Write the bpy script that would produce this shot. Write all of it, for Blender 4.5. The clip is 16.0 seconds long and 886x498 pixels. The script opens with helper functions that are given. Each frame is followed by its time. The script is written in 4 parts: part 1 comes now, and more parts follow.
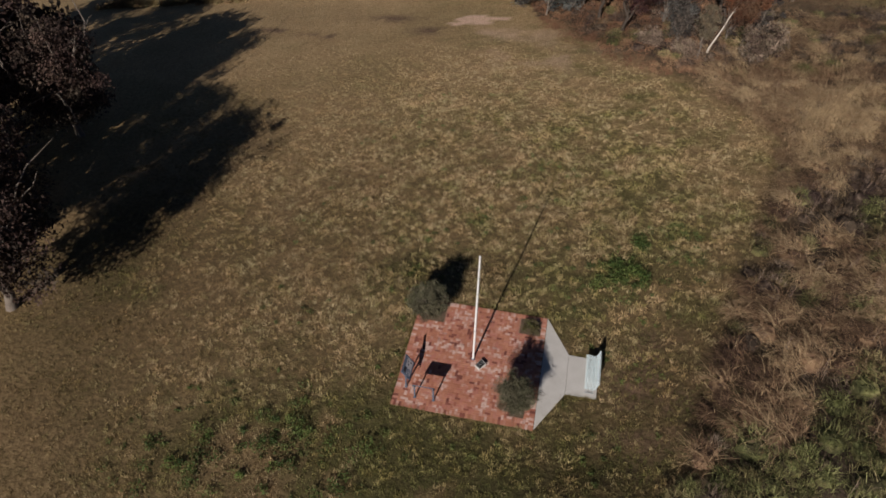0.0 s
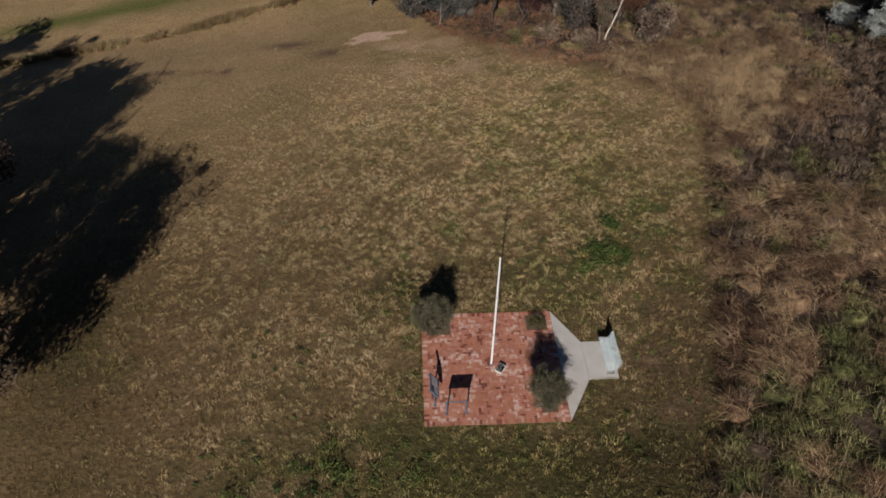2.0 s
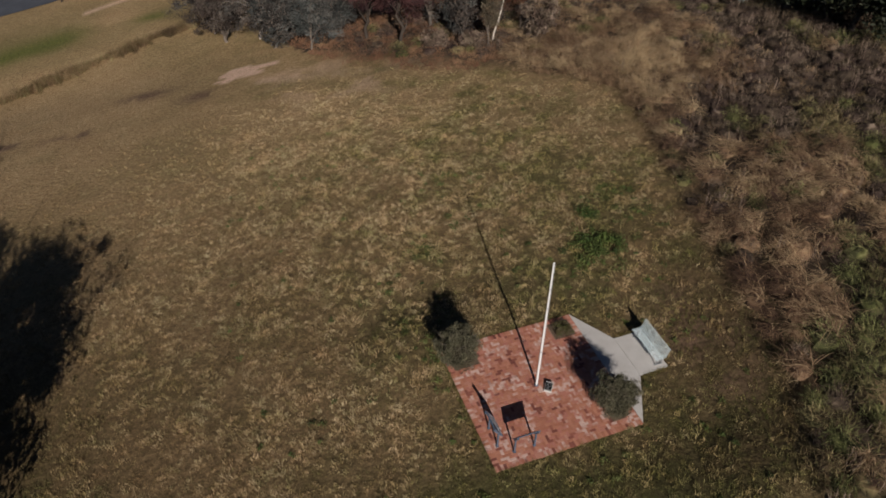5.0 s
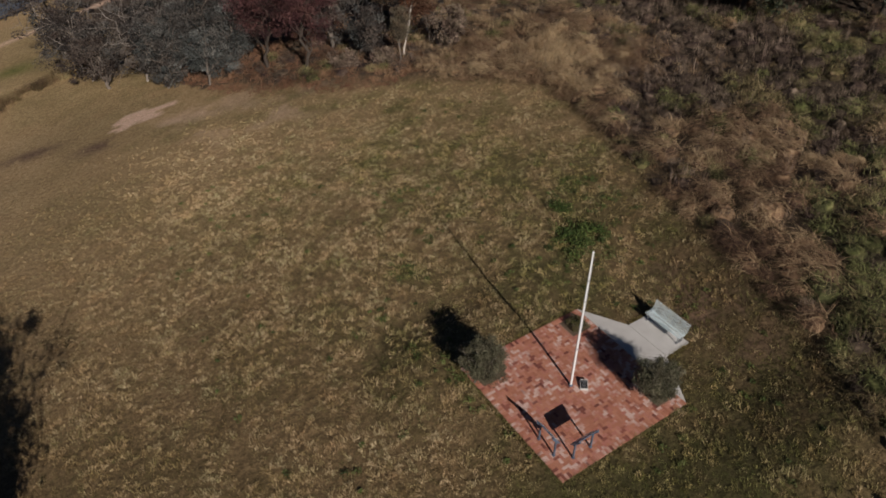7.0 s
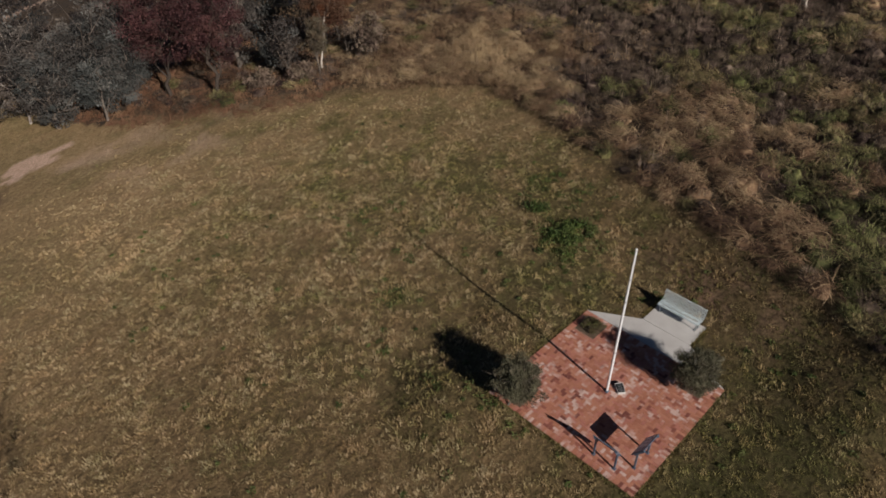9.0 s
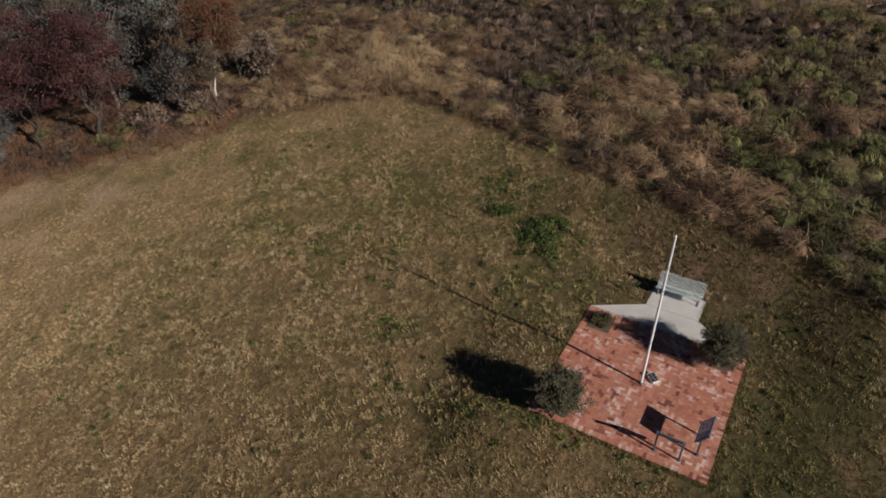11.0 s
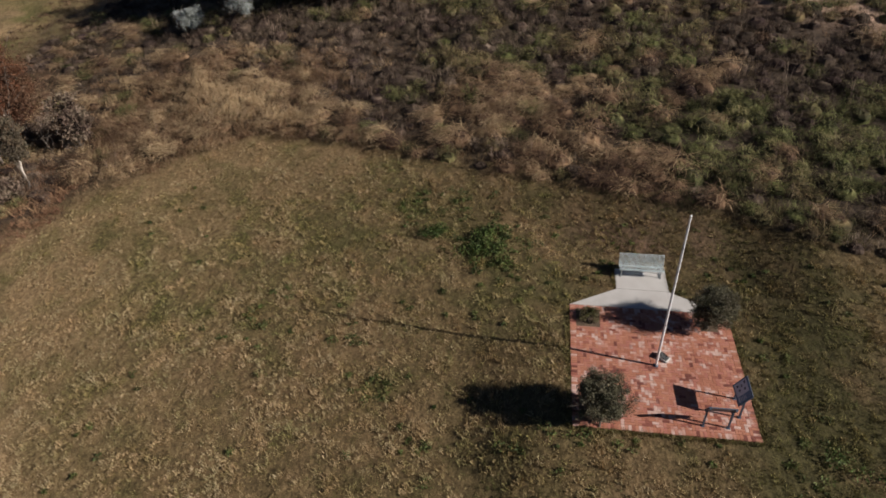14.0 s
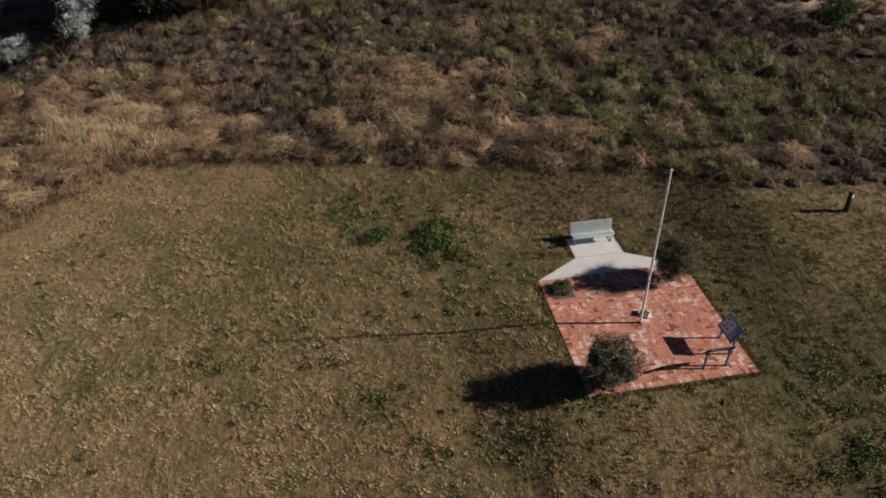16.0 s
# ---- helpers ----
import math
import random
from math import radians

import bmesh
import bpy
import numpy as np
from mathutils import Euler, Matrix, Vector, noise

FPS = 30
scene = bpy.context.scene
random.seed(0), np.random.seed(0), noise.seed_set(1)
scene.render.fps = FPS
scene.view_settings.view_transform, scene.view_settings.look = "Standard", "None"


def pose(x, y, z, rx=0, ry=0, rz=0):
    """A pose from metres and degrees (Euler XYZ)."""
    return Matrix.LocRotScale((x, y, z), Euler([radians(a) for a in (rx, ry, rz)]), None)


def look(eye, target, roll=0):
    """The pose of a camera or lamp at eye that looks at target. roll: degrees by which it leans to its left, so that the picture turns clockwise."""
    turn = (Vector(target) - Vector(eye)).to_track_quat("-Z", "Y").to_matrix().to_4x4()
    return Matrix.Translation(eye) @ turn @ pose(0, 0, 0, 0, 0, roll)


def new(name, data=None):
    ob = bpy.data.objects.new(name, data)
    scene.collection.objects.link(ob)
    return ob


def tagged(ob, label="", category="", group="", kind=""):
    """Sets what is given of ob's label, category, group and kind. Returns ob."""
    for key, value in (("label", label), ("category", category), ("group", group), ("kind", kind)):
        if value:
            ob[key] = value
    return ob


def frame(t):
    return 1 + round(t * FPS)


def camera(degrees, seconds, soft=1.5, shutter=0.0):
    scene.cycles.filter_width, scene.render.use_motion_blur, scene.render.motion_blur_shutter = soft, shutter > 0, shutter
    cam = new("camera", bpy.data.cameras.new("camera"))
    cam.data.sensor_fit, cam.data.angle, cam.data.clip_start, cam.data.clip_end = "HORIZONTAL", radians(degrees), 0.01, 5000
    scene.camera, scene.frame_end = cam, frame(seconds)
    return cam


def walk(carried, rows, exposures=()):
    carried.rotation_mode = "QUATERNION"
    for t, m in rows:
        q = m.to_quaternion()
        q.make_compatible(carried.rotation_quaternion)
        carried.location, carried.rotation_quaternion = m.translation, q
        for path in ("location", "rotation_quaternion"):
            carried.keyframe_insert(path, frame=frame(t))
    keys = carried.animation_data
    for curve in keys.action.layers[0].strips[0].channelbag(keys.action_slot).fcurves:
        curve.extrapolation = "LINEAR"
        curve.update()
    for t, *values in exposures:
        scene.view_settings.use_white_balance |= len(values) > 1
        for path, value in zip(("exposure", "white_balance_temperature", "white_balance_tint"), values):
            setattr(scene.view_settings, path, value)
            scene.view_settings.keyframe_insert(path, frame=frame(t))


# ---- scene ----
cam = camera(64.9, 16.0, 1.7)
PATH = [
    (0, (3.104, -18.356, 25.465), (2.763, -16.983, 24.051), 0.8),
    (0.5, (1.743, -18.685, 25.433), (1.481, -17.286, 24.029), 0.8),
    (1, (0.468, -18.98, 25.26), (0.286, -17.556, 23.868), 0.6),
    (1.5, (-0.884, -19.049, 25.048), (-0.983, -17.607, 23.665), 0.5),
    (2, (-2.165, -18.866, 24.808), (-2.165, -17.412, 23.434), 0.4),
    (2.5, (-3.41, -18.562, 24.414), (-3.33, -17.1, 23.052), 0.2),
    (3, (-4.645, -18.08, 23.962), (-4.495, -16.615, 22.609), 0.3),
    (3.5, (-5.745, -17.462, 23.434), (-5.537, -15.993, 22.092), 0.2),
    (4, (-6.862, -16.72, 22.945), (-6.576, -15.253, 21.616), 0.2),
    (4.2, (-7.177, -16.453, 22.831), (-6.865, -14.989, 21.504), 0.2),
    (6.3, (-11.853, -13.714, 21.288), (-11.17, -12.332, 20.013), 0.1),
    (6.5, (-12.236, -13.385, 21.162), (-11.531, -12.009, 19.893), 0.0),
    (7, (-13.036, -12.582, 20.744), (-12.246, -11.239, 19.49), -0.2),
    (7.5, (-13.824, -11.599, 20.4), (-12.936, -10.305, 19.159), -0.3),
    (8, (-14.518, -10.497, 20.107), (-13.553, -9.254, 18.873), -0.4),
    (8.2, (-14.73, -10.145, 20.019), (-13.752, -8.911, 18.786), -0.4),
    (10.3, (-17.072, -4.949, 19.236), (-15.836, -3.974, 18.002), -0.8),
    (10.5, (-17.307, -4.478, 19.167), (-16.046, -3.531, 17.937), -0.9),
    (11, (-17.78, -3.361, 19.104), (-16.459, -2.489, 17.881), -1.0),
    (11.5, (-18.2, -2.238, 19.043), (-16.827, -1.449, 17.822), -1.1),
    (12, (-18.529, -0.943, 18.919), (-17.109, -0.239, 17.7), -1.2),
    (12.5, (-18.73, 0.365, 18.736), (-17.258, 0.973, 17.526), -1.3),
    (13, (-18.769, 1.681, 18.689), (-17.255, 2.198, 17.488), -1.3),
    (13.5, (-18.656, 2.929, 18.735), (-17.112, 3.345, 17.534), -1.3),
    (14, (-18.478, 4.114, 18.71), (-16.914, 4.418, 17.5), -1.5),
    (14.5, (-18.351, 5.385, 18.552), (-16.776, 5.574, 17.335), -1.5),
    (15, (-18.187, 6.636, 18.401), (-16.604, 6.71, 17.182), -1.6),
    (15.5, (-18.081, 7.893, 18.172), (-16.495, 7.848, 16.954), -1.6),
    (16, (-17.93, 9.114, 17.899), (-16.345, 8.95, 16.69), -1.5),
]
walk(cam, [(t, look(eye, target, roll)) for t, eye, target, roll in PATH],
     [(0, -0.14), (3.5, -0.24), (7, -0.28), (10.5, -0.1), (12.5, 0.06), (16, 0.28)])

# ---- light ----
SUN_UP, SUN_AZ = 27.4, 7.2          # height, and the way the shadows run, east of +y
world = bpy.data.worlds.new("sky")
scene.world = world
world.use_nodes = True
wn = world.node_tree.nodes
sky = wn.new("ShaderNodeTexSky")
sky.sky_type, sky.sun_disc = "NISHITA", False
sky.sun_elevation, sky.sun_rotation = radians(SUN_UP), radians(180 + SUN_AZ)
sky.air_density, sky.dust_density, sky.altitude = 0.31, 0.1, 600
wn["Background"].inputs[1].default_value = 0.05
world.node_tree.links.new(sky.outputs[0], wn["Background"].inputs[0])
sun = new("sun", bpy.data.lights.new("sun", "SUN"))
sun.data.energy, sun.data.angle, sun.data.color = 5.0, radians(0.55), (1.0, 0.92, 0.85)
sx, sy = math.sin(radians(SUN_AZ)), math.cos(radians(SUN_AZ))
sun.matrix_world = look((-40 * sx, -40 * sy, 40 * math.tan(radians(SUN_UP))), (0, 0, 0))


# ---- materials ----
def material(name, rough=0.8, metal=0.0, spec=0.3):
    m = bpy.data.materials.new(name)
    m.use_nodes = True
    b = m.node_tree.nodes["Principled BSDF"]
    b.inputs["Roughness"].default_value, b.inputs["Metallic"].default_value = rough, metal
    b.inputs["Specular IOR Level"].default_value = spec
    return m, m.node_tree.nodes, m.node_tree.links, b


def noise_of(nodes, links, scale, detail=4.0, space="Object", rough=0.55):
    co = nodes.new("ShaderNodeTexCoord")
    n = nodes.new("ShaderNodeTexNoise")
    n.inputs["Scale"].default_value, n.inputs["Detail"].default_value, n.inputs["Roughness"].default_value = scale, detail, rough
    links.new(co.outputs[space], n.inputs["Vector"])
    return n.outputs["Fac"]


def ramp(nodes, links, fac, stops):
    r = nodes.new("ShaderNodeValToRGB")
    while len(r.color_ramp.elements) < len(stops):
        r.color_ramp.elements.new(0.5)
    for e, (at, c) in zip(r.color_ramp.elements, stops):
        e.position, e.color = at, (*c, 1)
    links.new(fac, r.inputs[0])
    return r.outputs[0]


def mix(nodes, links, fac, a, b, how="MIX"):
    m = nodes.new("ShaderNodeMix")
    m.data_type, m.blend_type = "RGBA", how
    for k, v in ((0, fac), (6, a), (7, b)):
        if isinstance(v, (int, float)):
            m.inputs[k].default_value = v
        elif isinstance(v, tuple):
            m.inputs[k].default_value = (*v, 1)
        else:
            links.new(v, m.inputs[k])
    return m.outputs[2]


def bumped(nodes, links, b, height, strength=0.4, far=0.02):
    u = nodes.new("ShaderNodeBump")
    u.inputs["Strength"].default_value, u.inputs["Distance"].default_value = strength, far
    links.new(height, u.inputs["Height"])
    links.new(u.outputs[0], b.inputs["Normal"])


def attr(nodes, name):
    a = nodes.new("ShaderNodeAttribute")
    a.attribute_name = name
    return a.outputs["Fac"]


def plain(name, c1, c2, scale=8.0, rough=0.7, metal=0.0, bump=0.2, far=0.01, fine=60.0):
    """Two tones mixed by a coarse and a fine noise, with a fine relief."""
    m, n, l, b = material(name, rough, metal)
    coarse, grain = noise_of(n, l, scale), noise_of(n, l, fine, 3)
    c = ramp(n, l, coarse, [(0.3, c1), (0.7, c2)])
    c = mix(n, l, 0.35, c, ramp(n, l, grain, [(0.3, tuple(0.72 * v for v in c1)), (0.75, tuple(min(1, 1.15 * v) for v in c2))]))
    l.new(c, b.inputs["Base Color"])
    bumped(n, l, b, grain, bump, far)
    return m


def toned(name, dry, green, rough=0.85, drift=0.0):
    """For grass and leaves: the points carry tone (pale to dark) and green (dry to green)."""
    m, n, l, b = material(name, rough, 0.0, 0.2)
    t = attr(n, "tone")
    c = mix(n, l, attr(n, "green"), ramp(n, l, t, dry), ramp(n, l, t, green))
    if drift:
        c = mix(n, l, drift, c, ramp(n, l, noise_of(n, l, 0.9, 5), [(0.35, (1.06, 0.97, 0.9)), (0.65, (0.92, 1.01, 1.0))]), "MULTIPLY")
    l.new(c, b.inputs["Base Color"])
    thin = n.new("ShaderNodeBsdfTranslucent")
    l.new(c, thin.inputs["Color"])
    both = n.new("ShaderNodeMixShader")
    both.inputs[0].default_value = 0.1
    l.new(b.outputs[0], both.inputs[1])
    l.new(thin.outputs[0], both.inputs[2])
    l.new(both.outputs[0], n["Material Output"].inputs[0])
    return m


GRASS = toned("dry_grass", [(0.0, (0.11, 0.076, 0.038)), (0.45, (0.345, 0.242, 0.126)), (1.0, (0.57, 0.435, 0.265))],
              [(0.0, (0.062, 0.062, 0.02)), (0.5, (0.17, 0.16, 0.05)), (1.0, (0.36, 0.315, 0.125))], 0.85, 0.8)
SCRUB = toned("scrub_grass", [(0.0, (0.07, 0.042, 0.03)), (0.5, (0.285, 0.178, 0.104)), (1.0, (0.6, 0.448, 0.262))],
              [(0.0, (0.045, 0.046, 0.02)), (0.5, (0.138, 0.15, 0.052)), (1.0, (0.345, 0.35, 0.145))])
RUSSET = toned("russet_grass", [(0.0, (0.1, 0.045, 0.03)), (0.5, (0.27, 0.138, 0.085)), (1.0, (0.5, 0.32, 0.185))],
               [(0.0, (0.08, 0.062, 0.03)), (1.0, (0.34, 0.26, 0.13))])
WEED = toned("weed_leaf", [(0.0, (0.06, 0.05, 0.025)), (1.0, (0.16, 0.13, 0.06))],
             [(0.0, (0.032, 0.055, 0.016)), (0.5, (0.07, 0.115, 0.028)), (1.0, (0.15, 0.2, 0.055))], 0.6)
TWIG = toned("dry_twig", [(0.0, (0.048, 0.03, 0.027)), (0.5, (0.14, 0.096, 0.072)), (1.0, (0.34, 0.255, 0.195))],
             [(0.0, (0.06, 0.055, 0.03)), (1.0, (0.19, 0.17, 0.1))])
EUC = toned("gum_leaf", [(0.0, (0.026, 0.019, 0.017)), (0.5, (0.068, 0.051, 0.043)), (1.0, (0.165, 0.132, 0.106))],
            [(0.0, (0.026, 0.029, 0.028)), (0.5, (0.07, 0.076, 0.071)), (1.0, (0.185, 0.19, 0.178))], 0.6)
BROWNGUM = toned("brown_gum_leaf", [(0.0, (0.022, 0.013, 0.012)), (0.5, (0.062, 0.036, 0.031)), (1.0, (0.14, 0.09, 0.07))],
                 [(0.0, (0.03, 0.03, 0.02)), (1.0, (0.14, 0.13, 0.085))], 0.7)
REED = toned("pale_reed", [(0.0, (0.1, 0.07, 0.05)), (1.0, (0.4, 0.3, 0.21))], [(0.0, (0.2, 0.17, 0.09)), (1.0, (0.4, 0.36, 0.2))])
HERB = toned("bank_herb", [(0.0, (0.07, 0.06, 0.03)), (1.0, (0.25, 0.21, 0.1))],
             [(0.0, (0.035, 0.05, 0.014)), (0.5, (0.11, 0.14, 0.04)), (1.0, (0.27, 0.3, 0.11))], 0.6)
PLUM = toned("plum_leaf", [(0.0, (0.028, 0.012, 0.013)), (0.5, (0.075, 0.031, 0.033)), (1.0, (0.16, 0.072, 0.07))],
             [(0.0, (0.05, 0.03, 0.025)), (1.0, (0.13, 0.065, 0.05))], 0.6)
RUST = toned("rust_leaf", [(0.0, (0.08, 0.034, 0.02)), (0.5, (0.15, 0.062, 0.032)), (1.0, (0.23, 0.105, 0.055))],
             [(0.0, (0.07, 0.06, 0.042)), (1.0, (0.18, 0.15, 0.1))], 0.6)
SILVER = toned("silver_leaf", [(0.0, (0.2, 0.21, 0.2)), (1.0, (0.55, 0.57, 0.55))],
               [(0.0, (0.2, 0.23, 0.21)), (1.0, (0.5, 0.54, 0.5))], 0.5)
DARKLEAF = toned("dark_leaf", [(0.0, (0.02, 0.022, 0.016)), (1.0, (0.055, 0.055, 0.04))],
                 [(0.0, (0.02, 0.03, 0.012)), (1.0, (0.07, 0.085, 0.03))], 0.6)
SHRUB = toned("shrub_leaf", [(0.0, (0.06, 0.05, 0.034)), (0.5, (0.125, 0.108, 0.072)), (1.0, (0.24, 0.21, 0.145))],
              [(0.0, (0.04, 0.042, 0.024)), (0.5, (0.095, 0.096, 0.054)), (1.0, (0.2, 0.19, 0.115))], 0.55)
BARK = plain("grey_bark", (0.1, 0.08, 0.065), (0.24, 0.2, 0.165), 3, 0.9, 0, 0.6, 0.03, 25)
DARKBARK = plain("dark_bark", (0.035, 0.027, 0.022), (0.09, 0.07, 0.055), 3, 0.9, 0, 0.6, 0.03, 25)
PALEBARK = plain("pale_bark", (0.4, 0.34, 0.28), (0.72, 0.66, 0.58), 2, 0.8, 0, 0.4, 0.02, 18)
GUMBARK = plain("gum_bark", (0.2, 0.165, 0.14), (0.46, 0.41, 0.36), 2, 0.85, 0, 0.4, 0.02, 18)
CONCRETE = plain("pale_concrete", (0.5, 0.475, 0.445), (0.64, 0.615, 0.585), 1.3, 0.9, 0, 0.25, 0.004, 90)
MORTAR = plain("sand_joint", (0.3, 0.15, 0.105), (0.42, 0.24, 0.175), 9, 0.95, 0, 0.4, 0.004, 120)
SOIL = plain("bed_soil", (0.09, 0.062, 0.042), (0.19, 0.135, 0.09), 7, 0.95, 0, 0.6, 0.03, 40)
WHITE = plain("white_enamel", (0.76, 0.76, 0.75), (0.84, 0.84, 0.83), 2, 0.35, 0, 0.05, 0.002, 50)
MINT = plain("mint_steel", (0.6, 0.71, 0.73), (0.74, 0.83, 0.85), 3, 0.3, 0.0, 0.1, 0.002, 60)
BLUEGREY = plain("blue_grey_steel", (0.07, 0.095, 0.13), (0.12, 0.15, 0.2), 4, 0.5, 0.0, 0.1, 0.002, 60)
BLACK = plain("black_paint", (0.012, 0.012, 0.013), (0.03, 0.03, 0.032), 5, 0.6, 0, 0.1, 0.002, 50)
PANEL = plain("printed_panel", (0.13, 0.2, 0.3), (0.2, 0.28, 0.38), 5, 0.35, 0, 0.02, 0.001, 40)
PRINT_PALE = plain("pale_print", (0.62, 0.63, 0.66), (0.78, 0.78, 0.8), 9, 0.4, 0, 0.02, 0.001, 40)
PRINT_DARK = plain("dark_print", (0.03, 0.04, 0.055), (0.07, 0.08, 0.1), 9, 0.4, 0, 0.02, 0.001, 40)
BRONZE = plain("dark_plaque", (0.025, 0.026, 0.026), (0.06, 0.06, 0.058), 12, 0.35, 0.5, 0.1, 0.002, 90)
ASPHALT = plain("asphalt", (0.06, 0.066, 0.08), (0.1, 0.108, 0.128), 0.6, 0.9, 0, 0.4, 0.01, 60)
STEEL = plain("galvanised_steel", (0.42, 0.43, 0.44), (0.56, 0.57, 0.58), 6, 0.4, 0.7, 0.1, 0.002, 60)


def brick_material(name, per_object):
    """Orange-red bricks; some dark, some bleached, the bleached ones in drifts."""
    m, n, l, b = material(name, 0.85)
    geo = n.new("ShaderNodeNewGeometry")
    pick = n.new("ShaderNodeObjectInfo").outputs["Random"] if per_object else geo.outputs["Random Per Island"]
    r = ramp(n, l, pick, [(0.0, (0.2, 0.07, 0.055)), (0.1, (0.34, 0.122, 0.088)), (0.17, (0.46, 0.185, 0.118)), (0.4, (0.51, 0.22, 0.14)),
                          (0.6, (0.57, 0.262, 0.17)), (0.8, (0.5, 0.2, 0.15)), (1.0, (0.6, 0.3, 0.215))])
    drift = n.new("ShaderNodeTexNoise")
    drift.inputs["Scale"].default_value, drift.inputs["Detail"].default_value = 1.15, 3.0
    l.new(geo.outputs["Position"], drift.inputs["Vector"])
    again = n.new("ShaderNodeMath")
    again.operation, again.inputs[1].default_value = "MULTIPLY", 17.31
    l.new(pick, again.inputs[0])
    other = n.new("ShaderNodeMath")
    other.operation = "FRACT"
    l.new(again.outputs[0], other.inputs[0])
    total = n.new("ShaderNodeMath")
    total.operation = "MULTIPLY_ADD"
    total.inputs[1].default_value = 0.42
    l.new(other.outputs[0], total.inputs[0])
    l.new(drift.outputs["Fac"], total.inputs[2])
    pale = ramp(n, l, total.outputs[0], [(0.0, (0, 0, 0)), (0.81, (0, 0, 0)), (0.87, (0.5, 0.5, 0.5)), (0.94, (1, 1, 1))])
    c = mix(n, l, pale, r, (0.71, 0.5, 0.43))
    stain = noise_of(n, l, 1.4, 5)
    c = mix(n, l, 0.5, c, ramp(n, l, stain, [(0.3, (0.72, 0.66, 0.66)), (0.65, (1, 1, 1))]), "MULTIPLY")
    grain = noise_of(n, l, 70, 4)
    c = mix(n, l, 0.4, c, ramp(n, l, grain, [(0.3, (0.66, 0.62, 0.6)), (0.7, (1.0, 1.0, 1.0))]), "MULTIPLY")
    l.new(c, b.inputs["Base Color"])
    bumped(n, l, b, grain, 0.4, 0.004)
    return m


BRICK, BRICKS = brick_material("paving_brick", True), brick_material("paving_bricks", False)


# ---- mesh helpers ----
def part(name, bm, mat, parent=None, label=""):
    me = bpy.data.meshes.new(name)
    bm.to_mesh(me)
    bm.free()
    me.materials.append(mat)
    ob = new(name, me)
    ob.parent = parent
    return tagged(ob, label)


def arrays(name, verts, quads=None, tris=None, mat=None, values=(), parent=None, smooth_faces=False):
    """A mesh object straight from arrays; values: (name, one number a point)."""
    me = bpy.data.meshes.new(name)
    quads = np.zeros((0, 4), int) if quads is None else np.asarray(quads)
    tris = np.zeros((0, 3), int) if tris is None else np.asarray(tris)
    loops = np.concatenate([quads.ravel(), tris.ravel()]).astype(np.int32)
    sizes = np.r_[np.full(len(quads), 4), np.full(len(tris), 3)]
    me.vertices.add(len(verts))
    me.vertices.foreach_set("co", np.asarray(verts, np.float32).ravel())
    me.loops.add(len(loops))
    me.loops.foreach_set("vertex_index", loops)
    me.polygons.add(len(sizes))
    me.polygons.foreach_set("loop_start", np.r_[0, np.cumsum(sizes)[:-1]].astype(np.int32))
    me.polygons.foreach_set("use_smooth", np.full(len(sizes), smooth_faces))
    for key, v in values:
        me.attributes.new(key, "FLOAT", "POINT").data.foreach_set("value", np.asarray(v, np.float32))
    me.update(calc_edges=True)
    me.materials.append(mat)
    ob = new(name, me)
    ob.parent = parent
    return ob


def box(bm, x0, x1, y0, y1, z0, z1, bevel=0.0, m=None):
    r = bmesh.ops.create_cube(bm, size=1)
    bmesh.ops.scale(bm, vec=(x1 - x0, y1 - y0, z1 - z0), verts=r["verts"])
    bmesh.ops.translate(bm, vec=((x0 + x1) / 2, (y0 + y1) / 2, (z0 + z1) / 2), verts=r["verts"])
    if m is not None:
        bmesh.ops.transform(bm, matrix=m, verts=r["verts"])
    if bevel:
        edges = list({e for v in r["verts"] for e in v.link_edges})
        bmesh.ops.bevel(bm, geom=edges, offset=bevel, segments=2, affect="EDGES")
    return bm


def prism(outline, z0, z1, bevel=0.0):
    bm = bmesh.new()
    f = bm.faces.new([bm.verts.new((x, y, z1)) for x, y in outline])
    g = bmesh.ops.extrude_face_region(bm, geom=[f])
    bmesh.ops.translate(bm, vec=(0, 0, z0 - z1), verts=[v for v in g["geom"] if isinstance(v, bmesh.types.BMVert)])
    bmesh.ops.recalc_face_normals(bm, faces=bm.faces)
    if bevel:
        bmesh.ops.bevel(bm, geom=[e for e in bm.edges if all(v.co.z > z1 - 1e-5 for v in e.verts)], offset=bevel, segments=2, affect="EDGES")
    return bm


def tube(points, radii, sides=8):
    """Verts and quads of a tapered tube along points, with a cap at its end."""
    points = np.asarray(points, float)
    v, q = [], []
    for k, (p, r) in enumerate(zip(points, radii)):
        d = points[min(k + 1, len(points) - 1)] - points[max(k - 1, 0)]
        d = d / (np.linalg.norm(d) + 1e-9)
        a = np.cross(d, (0.31, 0.95, 0.05))
        a /= np.linalg.norm(a) + 1e-9
        b = np.cross(d, a)
        for s in range(sides):
            u = 2 * math.pi * s / sides
            v.append(p + r * (math.cos(u) * a + math.sin(u) * b))
        if k:
            for s in range(sides):
                i, j = (k - 1) * sides, (s + 1) % sides
                q.append((i + s, i + j, i + sides + j, i + sides + s))
    return np.array(v), np.array(q)


def tubes(list_of):
    v, q, n = [], [], 0
    for a, b in list_of:
        v.append(a)
        q.append(b + n)
        n += len(a)
    return np.concatenate(v), np.concatenate(q)


